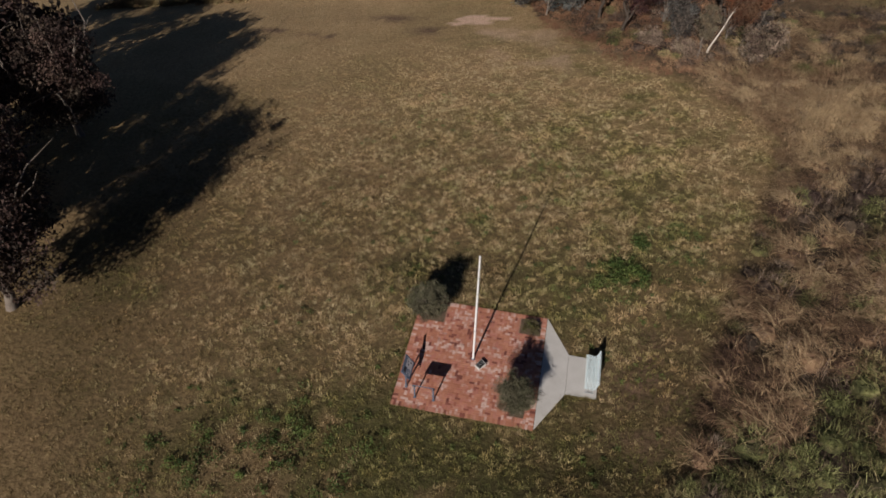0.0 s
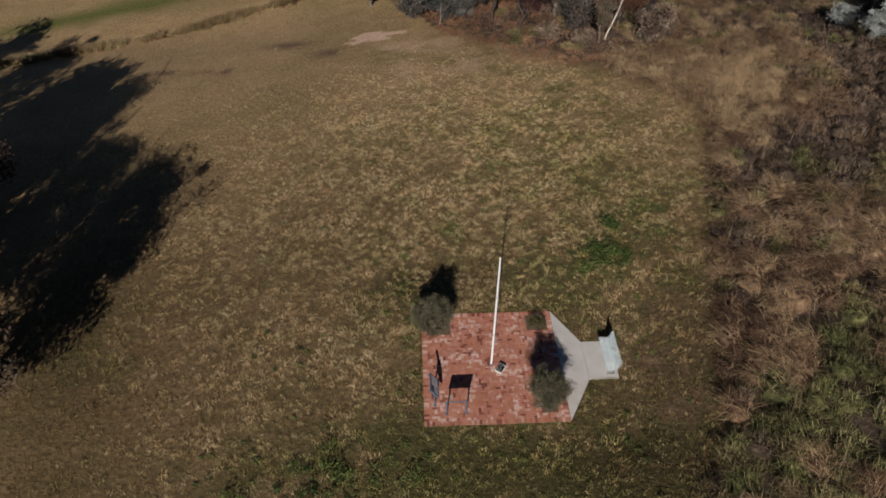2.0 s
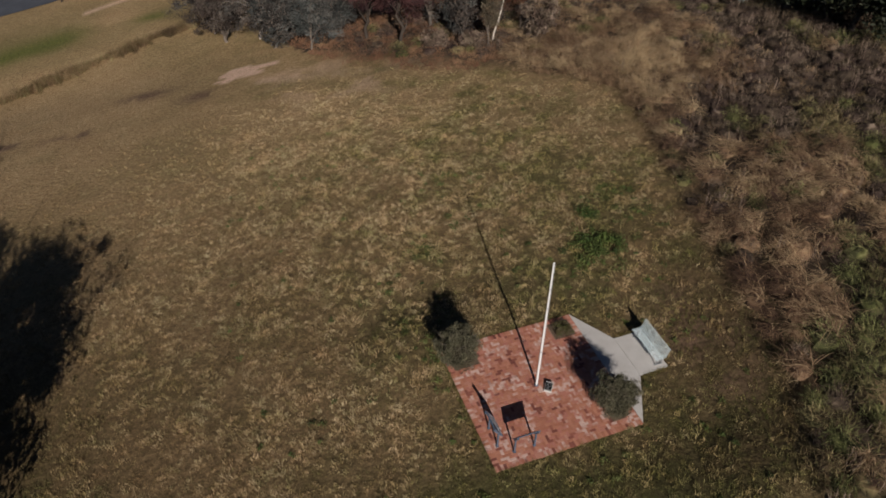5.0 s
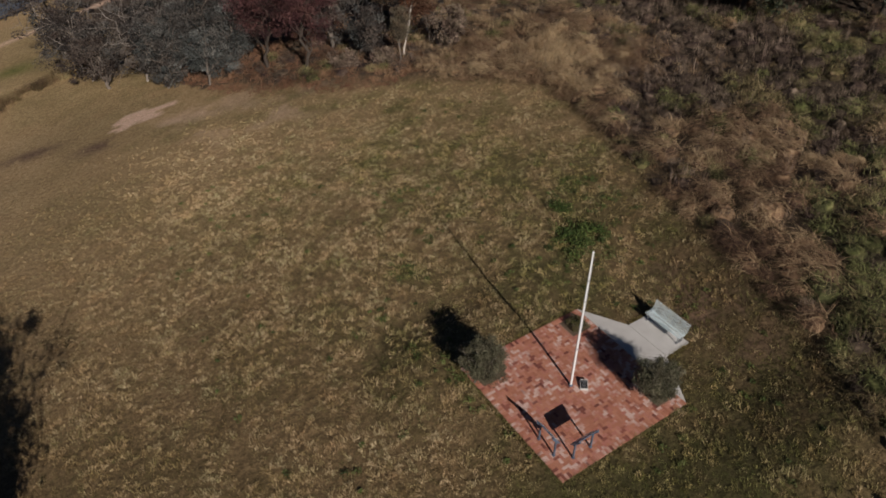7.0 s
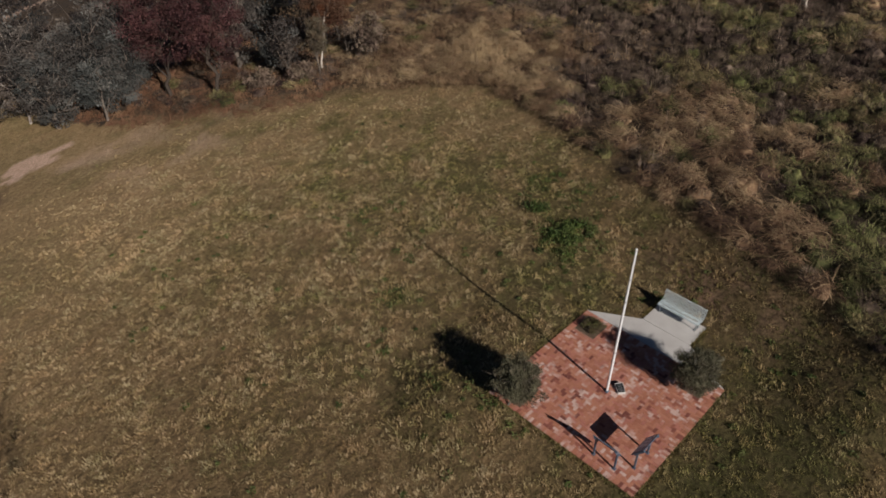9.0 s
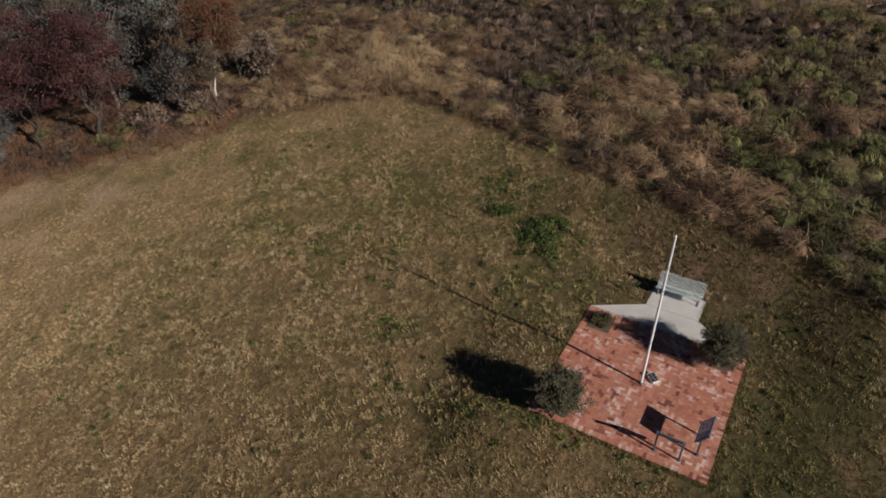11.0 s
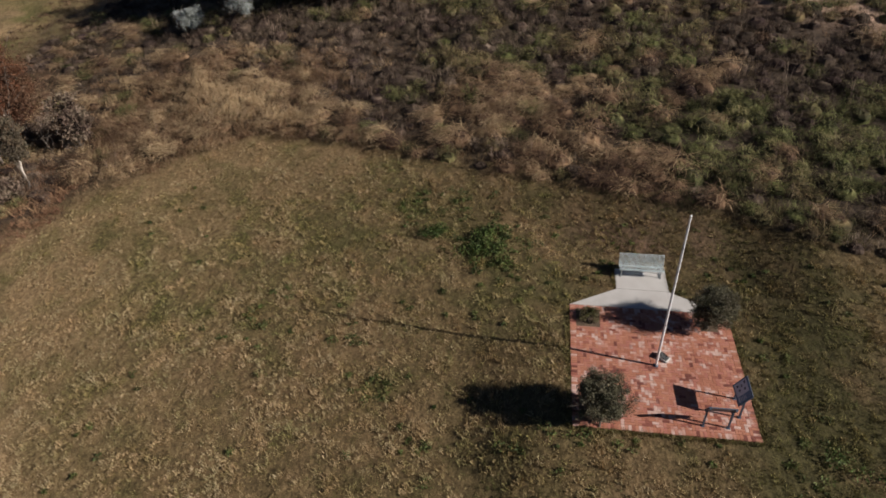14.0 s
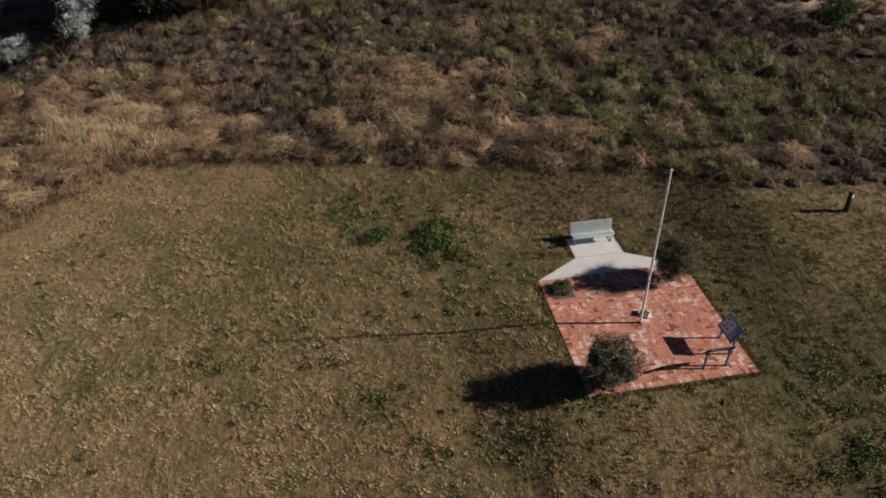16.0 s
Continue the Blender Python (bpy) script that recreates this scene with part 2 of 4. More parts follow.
def bend(p0, p1, sag, steps=5, jitter=0.0, rng=None):
    p0, p1 = np.array(p0, float), np.array(p1, float)
    t = np.linspace(0, 1, steps)[:, None]
    c = p0 + (p1 - p0) * t + np.array((0, 0, 1.0)) * sag * 4 * t * (1 - t)
    if jitter and rng is not None:
        c[1:-1] += rng.normal(0, jitter, (steps - 2, 3))
    return c


# ---- the lie of the land ----
LATTICE = np.random.default_rng(3).random((256, 256))


def value_noise(x, y, scale, off=0.0):
    x, y = np.asarray(x) / scale + off + 100.0, np.asarray(y) / scale + off * 1.7 + 100.0
    i, j = np.floor(x).astype(int), np.floor(y).astype(int)
    u, v = x - i, y - j
    u, v = u * u * (3 - 2 * u), v * v * (3 - 2 * v)
    g = lambda a, b: LATTICE[a % 256, b % 256]
    return (g(i, j) * (1 - u) + g(i + 1, j) * u) * (1 - v) + (g(i, j + 1) * (1 - u) + g(i + 1, j + 1) * u) * v


def fbm(x, y, scale, off=0.0):
    return (value_noise(x, y, scale, off) + 0.5 * value_noise(x, y, scale / 2.1, off + 9) + 0.25 * value_noise(x, y, scale / 4.3, off + 17)) / 1.75


def step(a, b, x):
    t = np.clip((np.asarray(x) - a) / (b - a), 0, 1)
    return t * t * (3 - 2 * t)


SLOPE = (-0.136, 1.755, -0.894, 0.332, 0.038, -0.43, 0.152, -0.189, 0.076, -0.023)


def soft_clip(a, lo, hi, k=1.6):
    """Keeps a between lo and hi, with rounded corners."""
    a = np.clip(a, lo - 60, hi + 60)
    return a + k * np.logaddexp(0, (lo - a) / k) - k * np.logaddexp(0, (a - hi) / k)


def land(x, y):
    """Height of the ground: a hillside that falls to the north-west, cut to a level terrace round the paving."""
    x, y = np.asarray(x, float), np.asarray(y, float)
    xc, yc = soft_clip(x, -26, 30), soft_clip(y, -14, 46)
    u, v = xc / 20, yc / 20
    terms = (1, u, v, u * u, u * v, v * v, u ** 3, u * u * v, u * v * v, v ** 3)
    z = sum(c * t for c, t in zip(SLOPE, terms))
    z = z + 0.06 * np.clip(x - xc, -60, 60) - 0.03 * np.clip(y - yc, -60, 60)
    far = np.hypot(np.maximum(np.abs(x - 1.3) - 4.5, 0), np.maximum(np.abs(y) - 3.1, 0))
    k = step(0, 4, far)
    return z * k - 0.035 * (1 - k)


EDGE = np.array([(5.2, -17), (6.0, -11.2), (6.3, -8.3), (8.3, -4.5), (9.5, -0.9), (10.5, 4), (11.8, 9.8), (13.8, 16.2), (14.4, 20.3), (12.5, 24),
                 (8, 29.5), (4, 32.7), (0, 36.8), (-2.6, 40.5)])
FIELD = np.concatenate([EDGE, [(-6, 50), (-10, 90), (-200, 90), (-200, -90), (4, -90), (4.6, -22)]])


def in_field(x, y):
    inside = np.zeros(np.shape(x), bool)
    for (x0, y0), (x1, y1) in zip(FIELD, np.roll(FIELD, -1, 0)):
        cross = ((y0 > y) != (y1 > y)) & (x < (x1 - x0) * (y - y0) / (y1 - y0 + 1e-12) + x0)
        inside ^= cross
    return inside


def off_edge(x, y):
    """Distance to the mown edge: positive in the long growth, negative on the lawn."""
    best = np.full(np.shape(x), 1e9)
    for (x0, y0), (x1, y1) in zip(EDGE[:-1], EDGE[1:]):
        t = np.clip(((x - x0) * (x1 - x0) + (y - y0) * (y1 - y0)) / ((x1 - x0) ** 2 + (y1 - y0) ** 2), 0, 1)
        best = np.minimum(best, np.hypot(x - x0 - t * (x1 - x0), y - y0 - t * (y1 - y0)))
    return np.where(in_field(x, y), -best, best)


def spot(x, y, cx, cy, r, ry=None):
    return np.exp(-(((x - cx) / r) ** 2 + ((y - cy) / (ry or r)) ** 2))


def greenness(x, y):
    near = step(-16, 4, x)
    g = 0.3 * step(0.42, 0.7, fbm(x, y, 7, 3)) + (0.15 + 0.4 * near) * step(0.5, 0.72, fbm(x, y, 1.5, 5)) + (0.1 + 0.35 * near) * step(0.52, 0.74, fbm(x, y, 0.6, 15))
    g = g + 0.32 * spot(x, y, 6, 20, 7, 8) * step(0.38, 0.66, fbm(x, y, 1.8, 8))
    for cx, cy, r in ((6.2, 7.2, 1.5), (8.8, 10.2, 1.2), (-2, 10, 1.3), (1.3, 15.8, 1.0), (-8.5, -6.5, 4.0), (-4, -5.6, 2.6), (-3.4, 3.6, 1.6), (2.2, 21, 1.4), (3.6, 4.6, 2.2), (-18, 1.0, 1.8), (0, -5, 4)):
        g = g + 0.8 * spot(x, y, cx, cy, r) * step(0.3, 0.6, fbm(x, y, 1.3, 12))
    g = g + 0.25 * step(-3.2, -0.5, off_edge(x, y)) * step(0.35, 0.6, fbm(x, y, 1.8, 21)) * (y < 22)
    g = g + 0.5 * step(0.3, 0.55, fbm(x, y, 7, 31)) * spot(x, y, -32, 60, 22, 9)
    g = g + 0.25 * spot(x, y, 2, -4, 10, 5) + 0.1 * spot(x, y, 7.5, 2, 4, 9) + 0.2 * spot(x, y, 4, -6, 5, 4) + 0.08 * spot(x, y, 0, 5, 12, 10)
    return np.clip(0.75 * g, 0, 1)


def dullness(x, y):
    """Where the sward is darker (positive) or paler (negative)."""
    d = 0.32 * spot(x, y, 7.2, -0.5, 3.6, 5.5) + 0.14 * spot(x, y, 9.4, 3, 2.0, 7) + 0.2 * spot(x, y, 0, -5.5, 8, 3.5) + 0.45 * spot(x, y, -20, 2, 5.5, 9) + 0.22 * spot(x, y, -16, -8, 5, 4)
    d = d - 0.33 * spot(x, y, -1, 22, 14, 12) - 0.1 * spot(x, y, -8, 36, 12, 8) - 0.14 * spot(x, y, 5, 11, 5, 4)
    return np.clip(d, -0.4, 0.5)


BROWN = ((-16.8, 40.8, 2.4, 1.1), (-12.3, 37.5, 1.7, 1.1), (-21.6, 35.5, 2.2, 0.8), (-27, 36.6, 2.0, 0.7), (7.4, 0.0, 1.6, 3.4), (4.5, 37, 4, 3), (9, 31.5, 3, 2))


def lushness(x, y):
    """Damp green strip beyond the fence line."""
    off = (y - 58.5) * 0.92 - (x + 32) * 0.4 + 3.2 * (fbm(x, y, 6, 33) - 0.5)
    along = (x + 32) * 0.92 + (y - 58.5) * 0.4
    return np.exp(-(off / 2.5) ** 2) * step(-26, -14, along) * step(12, 6, along) + 0.8 * spot(x, y, -16.5, 61, 2.2, 1.3) + 0.75 * spot(x, y, 32, 51, 8, 7) * step(0.35, 0.6, fbm(x, y, 3.5, 34))


def bareness(x, y):
    wear = 0.45 + 1.1 * fbm(x, y, 0.8, 7)
    b = 1.0 * step(0.5, 0.6, wear * np.maximum(spot(x, y, -9.0, 40.8, 2.5, 1.7), 0.95 * np.maximum(spot(x, y, -6.9, 41.2, 1.9, 0.7), spot(x, y, -10.2, 39.7, 1.1, 0.8))))
    b = b + 0.6 * step(0.4, 0.7, fbm(x, y, 1.7, 44)) * (spot(x, y, -5.5, 37.5, 4, 1.2) + 0.8 * spot(x, y, -1.5, 32.8, 5, 3.2))
    b = b + 0.7 * np.exp(-(((y - 69.4) * 0.95 - (x + 17) * 0.3) / 0.5) ** 2) * (y > 62) * (x > -24)
    b = b + 0.9 * np.exp(-(((x - 27.8) * 0.87 - (y + 12) * 0.5) / 1.6) ** 2) * (x > 19) * (y < 4)
    return np.clip(b, 0, 1)


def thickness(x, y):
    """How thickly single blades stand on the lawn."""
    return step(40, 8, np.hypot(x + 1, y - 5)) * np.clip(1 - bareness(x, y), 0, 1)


def brownness(x, y):
    b = 0 * np.asarray(x, float)
    for cx, cy, rx, ry in BROWN:
        b = b + spot(x, y, cx, cy, rx, ry)
    return np.clip(0.95 * b, 0, 1) * step(0.36, 0.58, fbm(x, y, 1.1, 66))


def axis(lo, hi, fine, far):
    inner = np.arange(lo, hi + 1e-6, fine)
    grow = np.cumsum(fine * 1.32 ** np.arange(1, 26))
    grow = grow[grow < far]
    return np.r_[lo - grow[::-1], inner, hi + grow]


def build_ground():
    xs, ys = axis(-46, 40, 0.45, 2500), axis(-26, 84, 0.45, 2500)
    X, Y = np.meshgrid(xs, ys)
    X, Y = X.ravel(), Y.ravel()
    Z = land(X, Y)
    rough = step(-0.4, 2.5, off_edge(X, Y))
    mown = np.clip(1.4 * spot(X, Y, 31, 53, 10, 10), 0, 1)
    on_pad = (np.abs(X - 1.3) < 4.9) & (np.abs(Y) < 3.8)
    Z = Z + np.where(on_pad, 0, 0.05 * (fbm(X, Y, 1.3, 1) - 0.5) + 0.6 * rough * (fbm(X, Y, 3.2, 14) - 0.4))
    W, H = len(xs), len(ys)
    i = (np.arange(H - 1)[:, None] * W + np.arange(W - 1)[None]).ravel()
    m, n, l, b = material("ground", 0.95)
    grain, clump, broad = noise_of(n, l, 16, 5), noise_of(n, l, 4.5, 5), noise_of(n, l, 0.35, 4)
    dry = ramp(n, l, clump, [(0.3, (0.38, 0.26, 0.134)), (0.5, (0.54, 0.385, 0.204)), (0.72, (0.68, 0.51, 0.288))])
    dry = mix(n, l, 0.5, dry, ramp(n, l, broad, [(0.35, (0.8, 0.74, 0.7)), (0.65, (1, 1, 1))]), "MULTIPLY")
    green = ramp(n, l, clump, [(0.3, (0.11, 0.1, 0.034)), (0.7, (0.26, 0.225, 0.085))])
    # Thatch colours, darkened further to carry shade between tufts and in dips
    hollow_shade = noise_of(n, l, 1.7, 3)
    thatch_shade = ramp(n, l, clump, [(0.3, (0.17, 0.117, 0.06)), (0.7, (0.34, 0.237, 0.127))])
    c = mix(n, l, attr(n, "green"), mix(n, l, attr(n, "thatch_shade"), dry, mix(n, l, 0.6, thatch_shade, ramp(n, l, hollow_shade, [(0.36, (0.6, 0.57, 0.53)), (0.6, (1.1, 1.08, 1.06))]), "MULTIPLY")), mix(n, l, attr(n, "thatch_shade"), green, ramp(n, l, clump, [(0.3, (0.062, 0.056, 0.02)), (0.7, (0.15, 0.132, 0.052))])))
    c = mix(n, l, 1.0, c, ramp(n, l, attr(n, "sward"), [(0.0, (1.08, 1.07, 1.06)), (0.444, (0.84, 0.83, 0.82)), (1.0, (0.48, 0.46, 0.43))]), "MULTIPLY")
    c = mix(n, l, attr(n, "lush"), c, ramp(n, l, clump, [(0.3, (0.085, 0.1, 0.02)), (0.7, (0.18, 0.185, 0.046))]))
    c = mix(n, l, attr(n, "brown"), c, ramp(n, l, clump, [(0.3, (0.1, 0.062, 0.04)), (0.7, (0.24, 0.15, 0.1))]))
    # soil under the scrub, its colour deepened for the shade in the gaps
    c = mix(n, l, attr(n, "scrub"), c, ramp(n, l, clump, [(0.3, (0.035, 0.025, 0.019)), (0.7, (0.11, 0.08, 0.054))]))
    c = mix(n, l, attr(n, "bare"), c, ramp(n, l, clump, [(0.3, (0.66, 0.44, 0.32)), (0.7, (0.88, 0.64, 0.49))]))
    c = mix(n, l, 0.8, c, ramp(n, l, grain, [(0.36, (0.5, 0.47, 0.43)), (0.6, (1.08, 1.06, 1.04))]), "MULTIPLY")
    l.new(c, b.inputs["Base Color"])
    bumped(n, l, b, clump, 0.8, 0.1)
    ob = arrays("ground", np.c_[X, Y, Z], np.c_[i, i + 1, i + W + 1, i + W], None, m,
                (("green", greenness(X, Y)), ("sward", (dullness(X, Y) + 0.4) / 0.9), ("scrub", rough * (1 - 0.85 * mown)), ("bare", bareness(X, Y)), ("thatch_shade", thickness(X, Y)), ("brown", brownness(X, Y)), ("lush", np.clip(lushness(X, Y), 0, 1))), None, True)
    tagged(ob, "dry mown grass hillside with bare patches", "ground", kind="structure")


build_ground()


# ---- the paved square, in its own turned frame ----
PAD = pose(0, 0, 0, 0, 0, 2.7)
HALF, COURSE, UNIT = 3.03, 0.23, 0.1142857
BEDS = ((1.82, 2.8, 1.86, 2.8), (1.97, 2.6, -2.55, -1.85), (-2.8, -1.7, 1.75, 2.8))


def on_pad(x, y, z=0.0, turn=0.0):
    return PAD @ pose(x, y, z, 0, 0, turn)


def ground_at(x, y):
    p = PAD @ Vector((x, y, 0))
    return float(land(p.x, p.y))


pad = tagged(new("paved_square"), "square of worn red and pale paving bricks, herringbone laid", "paving", kind="structure")
pad.matrix_world = PAD
bm = bmesh.new()
box(bm, -HALF + 0.03, HALF - 0.03, -HALF + 0.03, HALF - 0.03, -0.7, -0.014)
part("bedding", bm, MORTAR, pad, "sandy bedding with mortar joints")


def in_bed(x, y, grow=0.0):
    return any(a - grow < x < b + grow and c - grow < y < d + grow for a, b, c, d in BEDS)


def brick_mesh(lx, ly, name):
    gap, ch = 0.003, 0.005
    x, y = lx / 2 - gap, ly / 2 - gap
    v = [(sx * x, sy * y, z) for z in (-0.045, -ch) for sx, sy in ((-1, -1), (1, -1), (1, 1), (-1, 1))]
    v += [(sx * (x - ch), sy * (y - ch), 0) for sx, sy in ((-1, -1), (1, -1), (1, 1), (-1, 1))]
    q = [(k + s, k + (s + 1) % 4, k + 4 + (s + 1) % 4, k + 4 + s) for k in (0, 4) for s in range(4)] + [(8, 9, 10, 11)]
    return np.array(v, float), np.array(q)


def mesh_of(name, v, q, mat):
    me = bpy.data.meshes.new(name)
    me.from_pydata([tuple(a) for a in v], [], [tuple(int(k) for k in f) for f in q])
    me.materials.append(mat)
    return me


def lay_bricks():
    rnd = random.Random(5)
    header = mesh_of("brick", *brick_mesh(UNIT, COURSE, "brick"), BRICK)
    full = {0: brick_mesh(2 * UNIT, UNIT, ""), 1: brick_mesh(UNIT, 2 * UNIT, ""), 2: brick_mesh(UNIT, UNIT, "")}
    shapes = {k: mesh_of("brick", *b, BRICK) for k, b in full.items()}
    tilt = lambda: (rnd.uniform(-0.005, 0.003), rnd.gauss(0, 0.35), rnd.gauss(0, 0.35), rnd.gauss(0, 0.5))

    def lay(me, x, y, turn=0.0):
        z, a, b, c = tilt()
        ob = new("brick", me)
        ob.parent = pad
        ob.matrix_local = pose(x, y, z, a, b, turn + c)

    # header course round the rim
    n = int(2 * HALF / UNIT)
    for k in range(n):
        s = -HALF + UNIT * (k + 0.5)
        for side in (-1, 1):
            lay(header, s, side * (HALF - COURSE / 2))
    inner = HALF - COURSE
    m = int(2 * inner / UNIT)
    for k in range(m):
        s = -inner + UNIT * (k + 0.5)
        for side in (-1, 1):
            if not in_bed(side * (HALF - COURSE / 2), s):
                lay(header, side * (HALF - COURSE / 2), s, 90)
    # herringbone field
    cells = int(2 * inner / UNIT)
    ok = lambda i, j: 0 <= i < cells and 0 <= j < cells and not in_bed(-inner + UNIT * (i + 0.5), -inner + UNIT * (j + 0.5))
    single, verts, quads, count = 0, [], [], 0
    for i in range(-1, cells):
        for j in range(-1, cells):
            c = (i - j) % 4
            if c not in (0, 3):
                continue
            other = (i + 1, j) if c == 0 else (i, j + 1)
            a, b = ok(i, j), ok(*other)
            if not (a or b):
                continue
            kind = 0 if c == 0 else 1
            if a and b:
                x, y = (i + other[0] + 1) / 2, (j + other[1] + 1) / 2
            else:
                kind = 2
                x, y = (i + 0.5, j + 0.5) if a else (other[0] + 0.5, other[1] + 0.5)
            x, y = -inner + UNIT * x, -inner + UNIT * y
            if kind < 2 and -2.8 < x < -1.0 and -2.8 < y < -1.2 and single < 95:
                lay(shapes[kind], x, y)
                single += 1
                continue
            v, q = full[kind]
            z, ax, ay, az = tilt()
            r = np.array(pose(x, y, z, ax, ay, az))
            verts.append(v @ r[:3, :3].T + r[:3, 3])
            quads.append(q + count)
            count += len(v)
    ob = arrays("brick_field", np.concatenate(verts), np.concatenate(quads), None, BRICKS, (), pad)
    tagged(ob, "herringbone field of red paving bricks", kind="stuff")


# concrete apron and bench slab
apron = tagged(new("concrete_apron"), "pale smooth concrete apron and bench slab", "pavement", kind="structure")
apron.matrix_world = PAD
part("apron", prism([(3.045, 3.03), (3.045, -2.98), (4.18, -0.98), (4.18, 1.12)], -0.6, -0.004, 0.006), CONCRETE, apron)
part("slab", prism([(4.19, 1.12), (4.19, -0.98), (5.5, -0.98), (5.5, 1.12)], -0.6, 0.0, 0.008), CONCRETE, apron)

for a, b, c, d in BEDS:
    bm = bmesh.new()
    box(bm, a + 0.01, b - 0.01, c + 0.01, d - 0.01, -0.2, -0.006, 0.004)
    bed = part("planting_bed", bm, SOIL)
    bed.matrix_world = PAD
    tagged(bed, "square planting bed of dark bare soil", "planting bed", "planting beds", "structure")


# flagpole
def flagpole():
    top = new("flagpole")
    top.matrix_world = on_pad(0, 0)
    v, q = tube([(0, 0, 0.0), (0, 0, 2.2), (0, 0, 4.4), (0, 0, 6.5)], (0.047, 0.045, 0.039, 0.031), 16)
    arrays("pole", v, q, None, WHITE, (), top, True)
    v, q = tube([(0, 0, -0.004), (0, 0, 0.03), (0, 0, 0.031), (0, 0, 0.07)], (0.085, 0.085, 0.06, 0.055), 16)
    tagged(arrays("base_collar", v, q, None, BLUEGREY, (), top, True), "dark grey metal collar")
    bm = bmesh.new()
    bmesh.ops.create_uvsphere(bm, u_segments=14, v_segments=8, radius=0.042, matrix=pose(0, 0, 6.53))
    for f in bm.faces:
        f.smooth = True
    part("finial", bm, WHITE, top)
    for z in (2.0, 4.35, 5.3):
        v, q = tube([(0, 0, z), (0, 0, z + 0.05)], (0.052 - 0.002 * z, 0.052 - 0.002 * z), 14)
        arrays("joint_band", v, q, None, STEEL, (), top, True)
    v, q = tube([(0.05, -0.03, 1.1), (0.09, -0.04, 1.14), (0.09, -0.04, 1.2), (0.05, -0.03, 1.24)], (0.008,) * 4, 6)
    arrays("cleat", v, q, None, STEEL, (), top)
    v, q = tube(bend((0.062, -0.03, 1.15), (0.05, -0.02, 6.45), 0.0, 6), (0.006,) * 6, 5)
    tagged(arrays("halyard", v, q, None, STEEL, (), top), "thin flag rope")
    tagged(top, "tall white painted flagpole standing on brick paving", "flagpole")


flagpole()


# low plaque block beside the pole
def plaque():
    top = new("plaque_stand")
    top.matrix_world = on_pad(0.38, -0.31, 0.0, -38)
    w, d = 0.15, 0.21
    bm = bmesh.new()
    v = [bm.verts.new(p) for p in ((-w, -d, -0.004), (w, -d, -0.004), (w, d, -0.004), (-w, d, -0.004), (-w, -d, 0.06), (w, -d, 0.06), (w, d, 0.16), (-w, d, 0.16))]
    for f in ((0, 3, 2, 1), (4, 5, 6, 7), (0, 1, 5, 4), (1, 2, 6, 5), (2, 3, 7, 6), (3, 0, 4, 7)):
        bm.faces.new([v[k] for k in f])
    bmesh.ops.bevel(bm, geom=list(bm.edges), offset=0.012, segments=2, affect="EDGES")
    part("block", bm, CONCRETE, top, "pale concrete block with a sloping top")
    slope = pose(0, 0, 0.11, math.degrees(math.atan2(0.1, 0.38)))
    bm = bmesh.new()
    box(bm, -0.128, 0.128, -0.165, 0.165, -0.01, 0.012, 0.004, slope)
    plate = part("plate", bm, BRONZE, top, "dark metal plaque")
    for k in range(5):
        bm = bmesh.new()
        box(bm, -0.085, 0.085 - 0.03 * (k % 2), -0.007, 0.007, 0.0115, 0.0135, 0, slope @ pose(0, 0.11 - 0.055 * k, 0))
        part("text_bar", bm, STEEL, plate)
    tagged(top, "low concrete stand with a dark metal plaque", "plaque")


plaque()


# reading signs
def sign(x, y, turn, picture):
    """Faces local +y, with its back to the rim."""
    top = new("reading_sign")
    top.matrix_world = on_pad(x, y, 0, turn)
    tip = pose(0, 0.0, 0.86) @ pose(0, 0, 0, -57)
    for sx in (-0.405, 0.405):
        bm = bmesh.new()
        box(bm, sx - 0.03, sx + 0.03, -0.03, 0.03, -0.004, 0.74, 0.006)
        leg = part("leg", bm, BLUEGREY, top)
        bm = bmesh.new()
        box(bm, sx - 0.06, sx + 0.06, -0.06, 0.06, -0.005, 0.012, 0.003)
        part("foot_plate", bm, BLUEGREY, leg)
        bm = bmesh.new()
        box(bm, sx - 0.028, sx + 0.028, -0.29, 0.26, -0.075, -0.022, 0.006, tip)
        part("arm", bm, BLUEGREY, top)
    bm = bmesh.new()
    box(bm, -0.46, 0.46, -0.32, 0.32, -0.02, 0.012, 0.004, tip)
    part("backing", bm, BLUEGREY, top, "blue-grey metal backing")
    bm = bmesh.new()
    box(bm, -0.43, 0.43, -0.29, 0.29, 0.008, 0.018, 0.002, tip)
    face = part("panel", bm, PANEL, top, "blue printed panel with pale pictures")
    for px, py, w, h, pale in picture:
        bm = bmesh.new()
        box(bm, px - w / 2, px + w / 2, py - h / 2, py + h / 2, 0.0175, 0.0205 if pale else 0.0225, 0, tip)
        part("picture" if h > 0.06 else "text_bar", bm, PRINT_PALE if pale else PRINT_DARK, face)
    tagged(top, "slanted information sign on two blue-grey steel posts", "sign", "information signs")


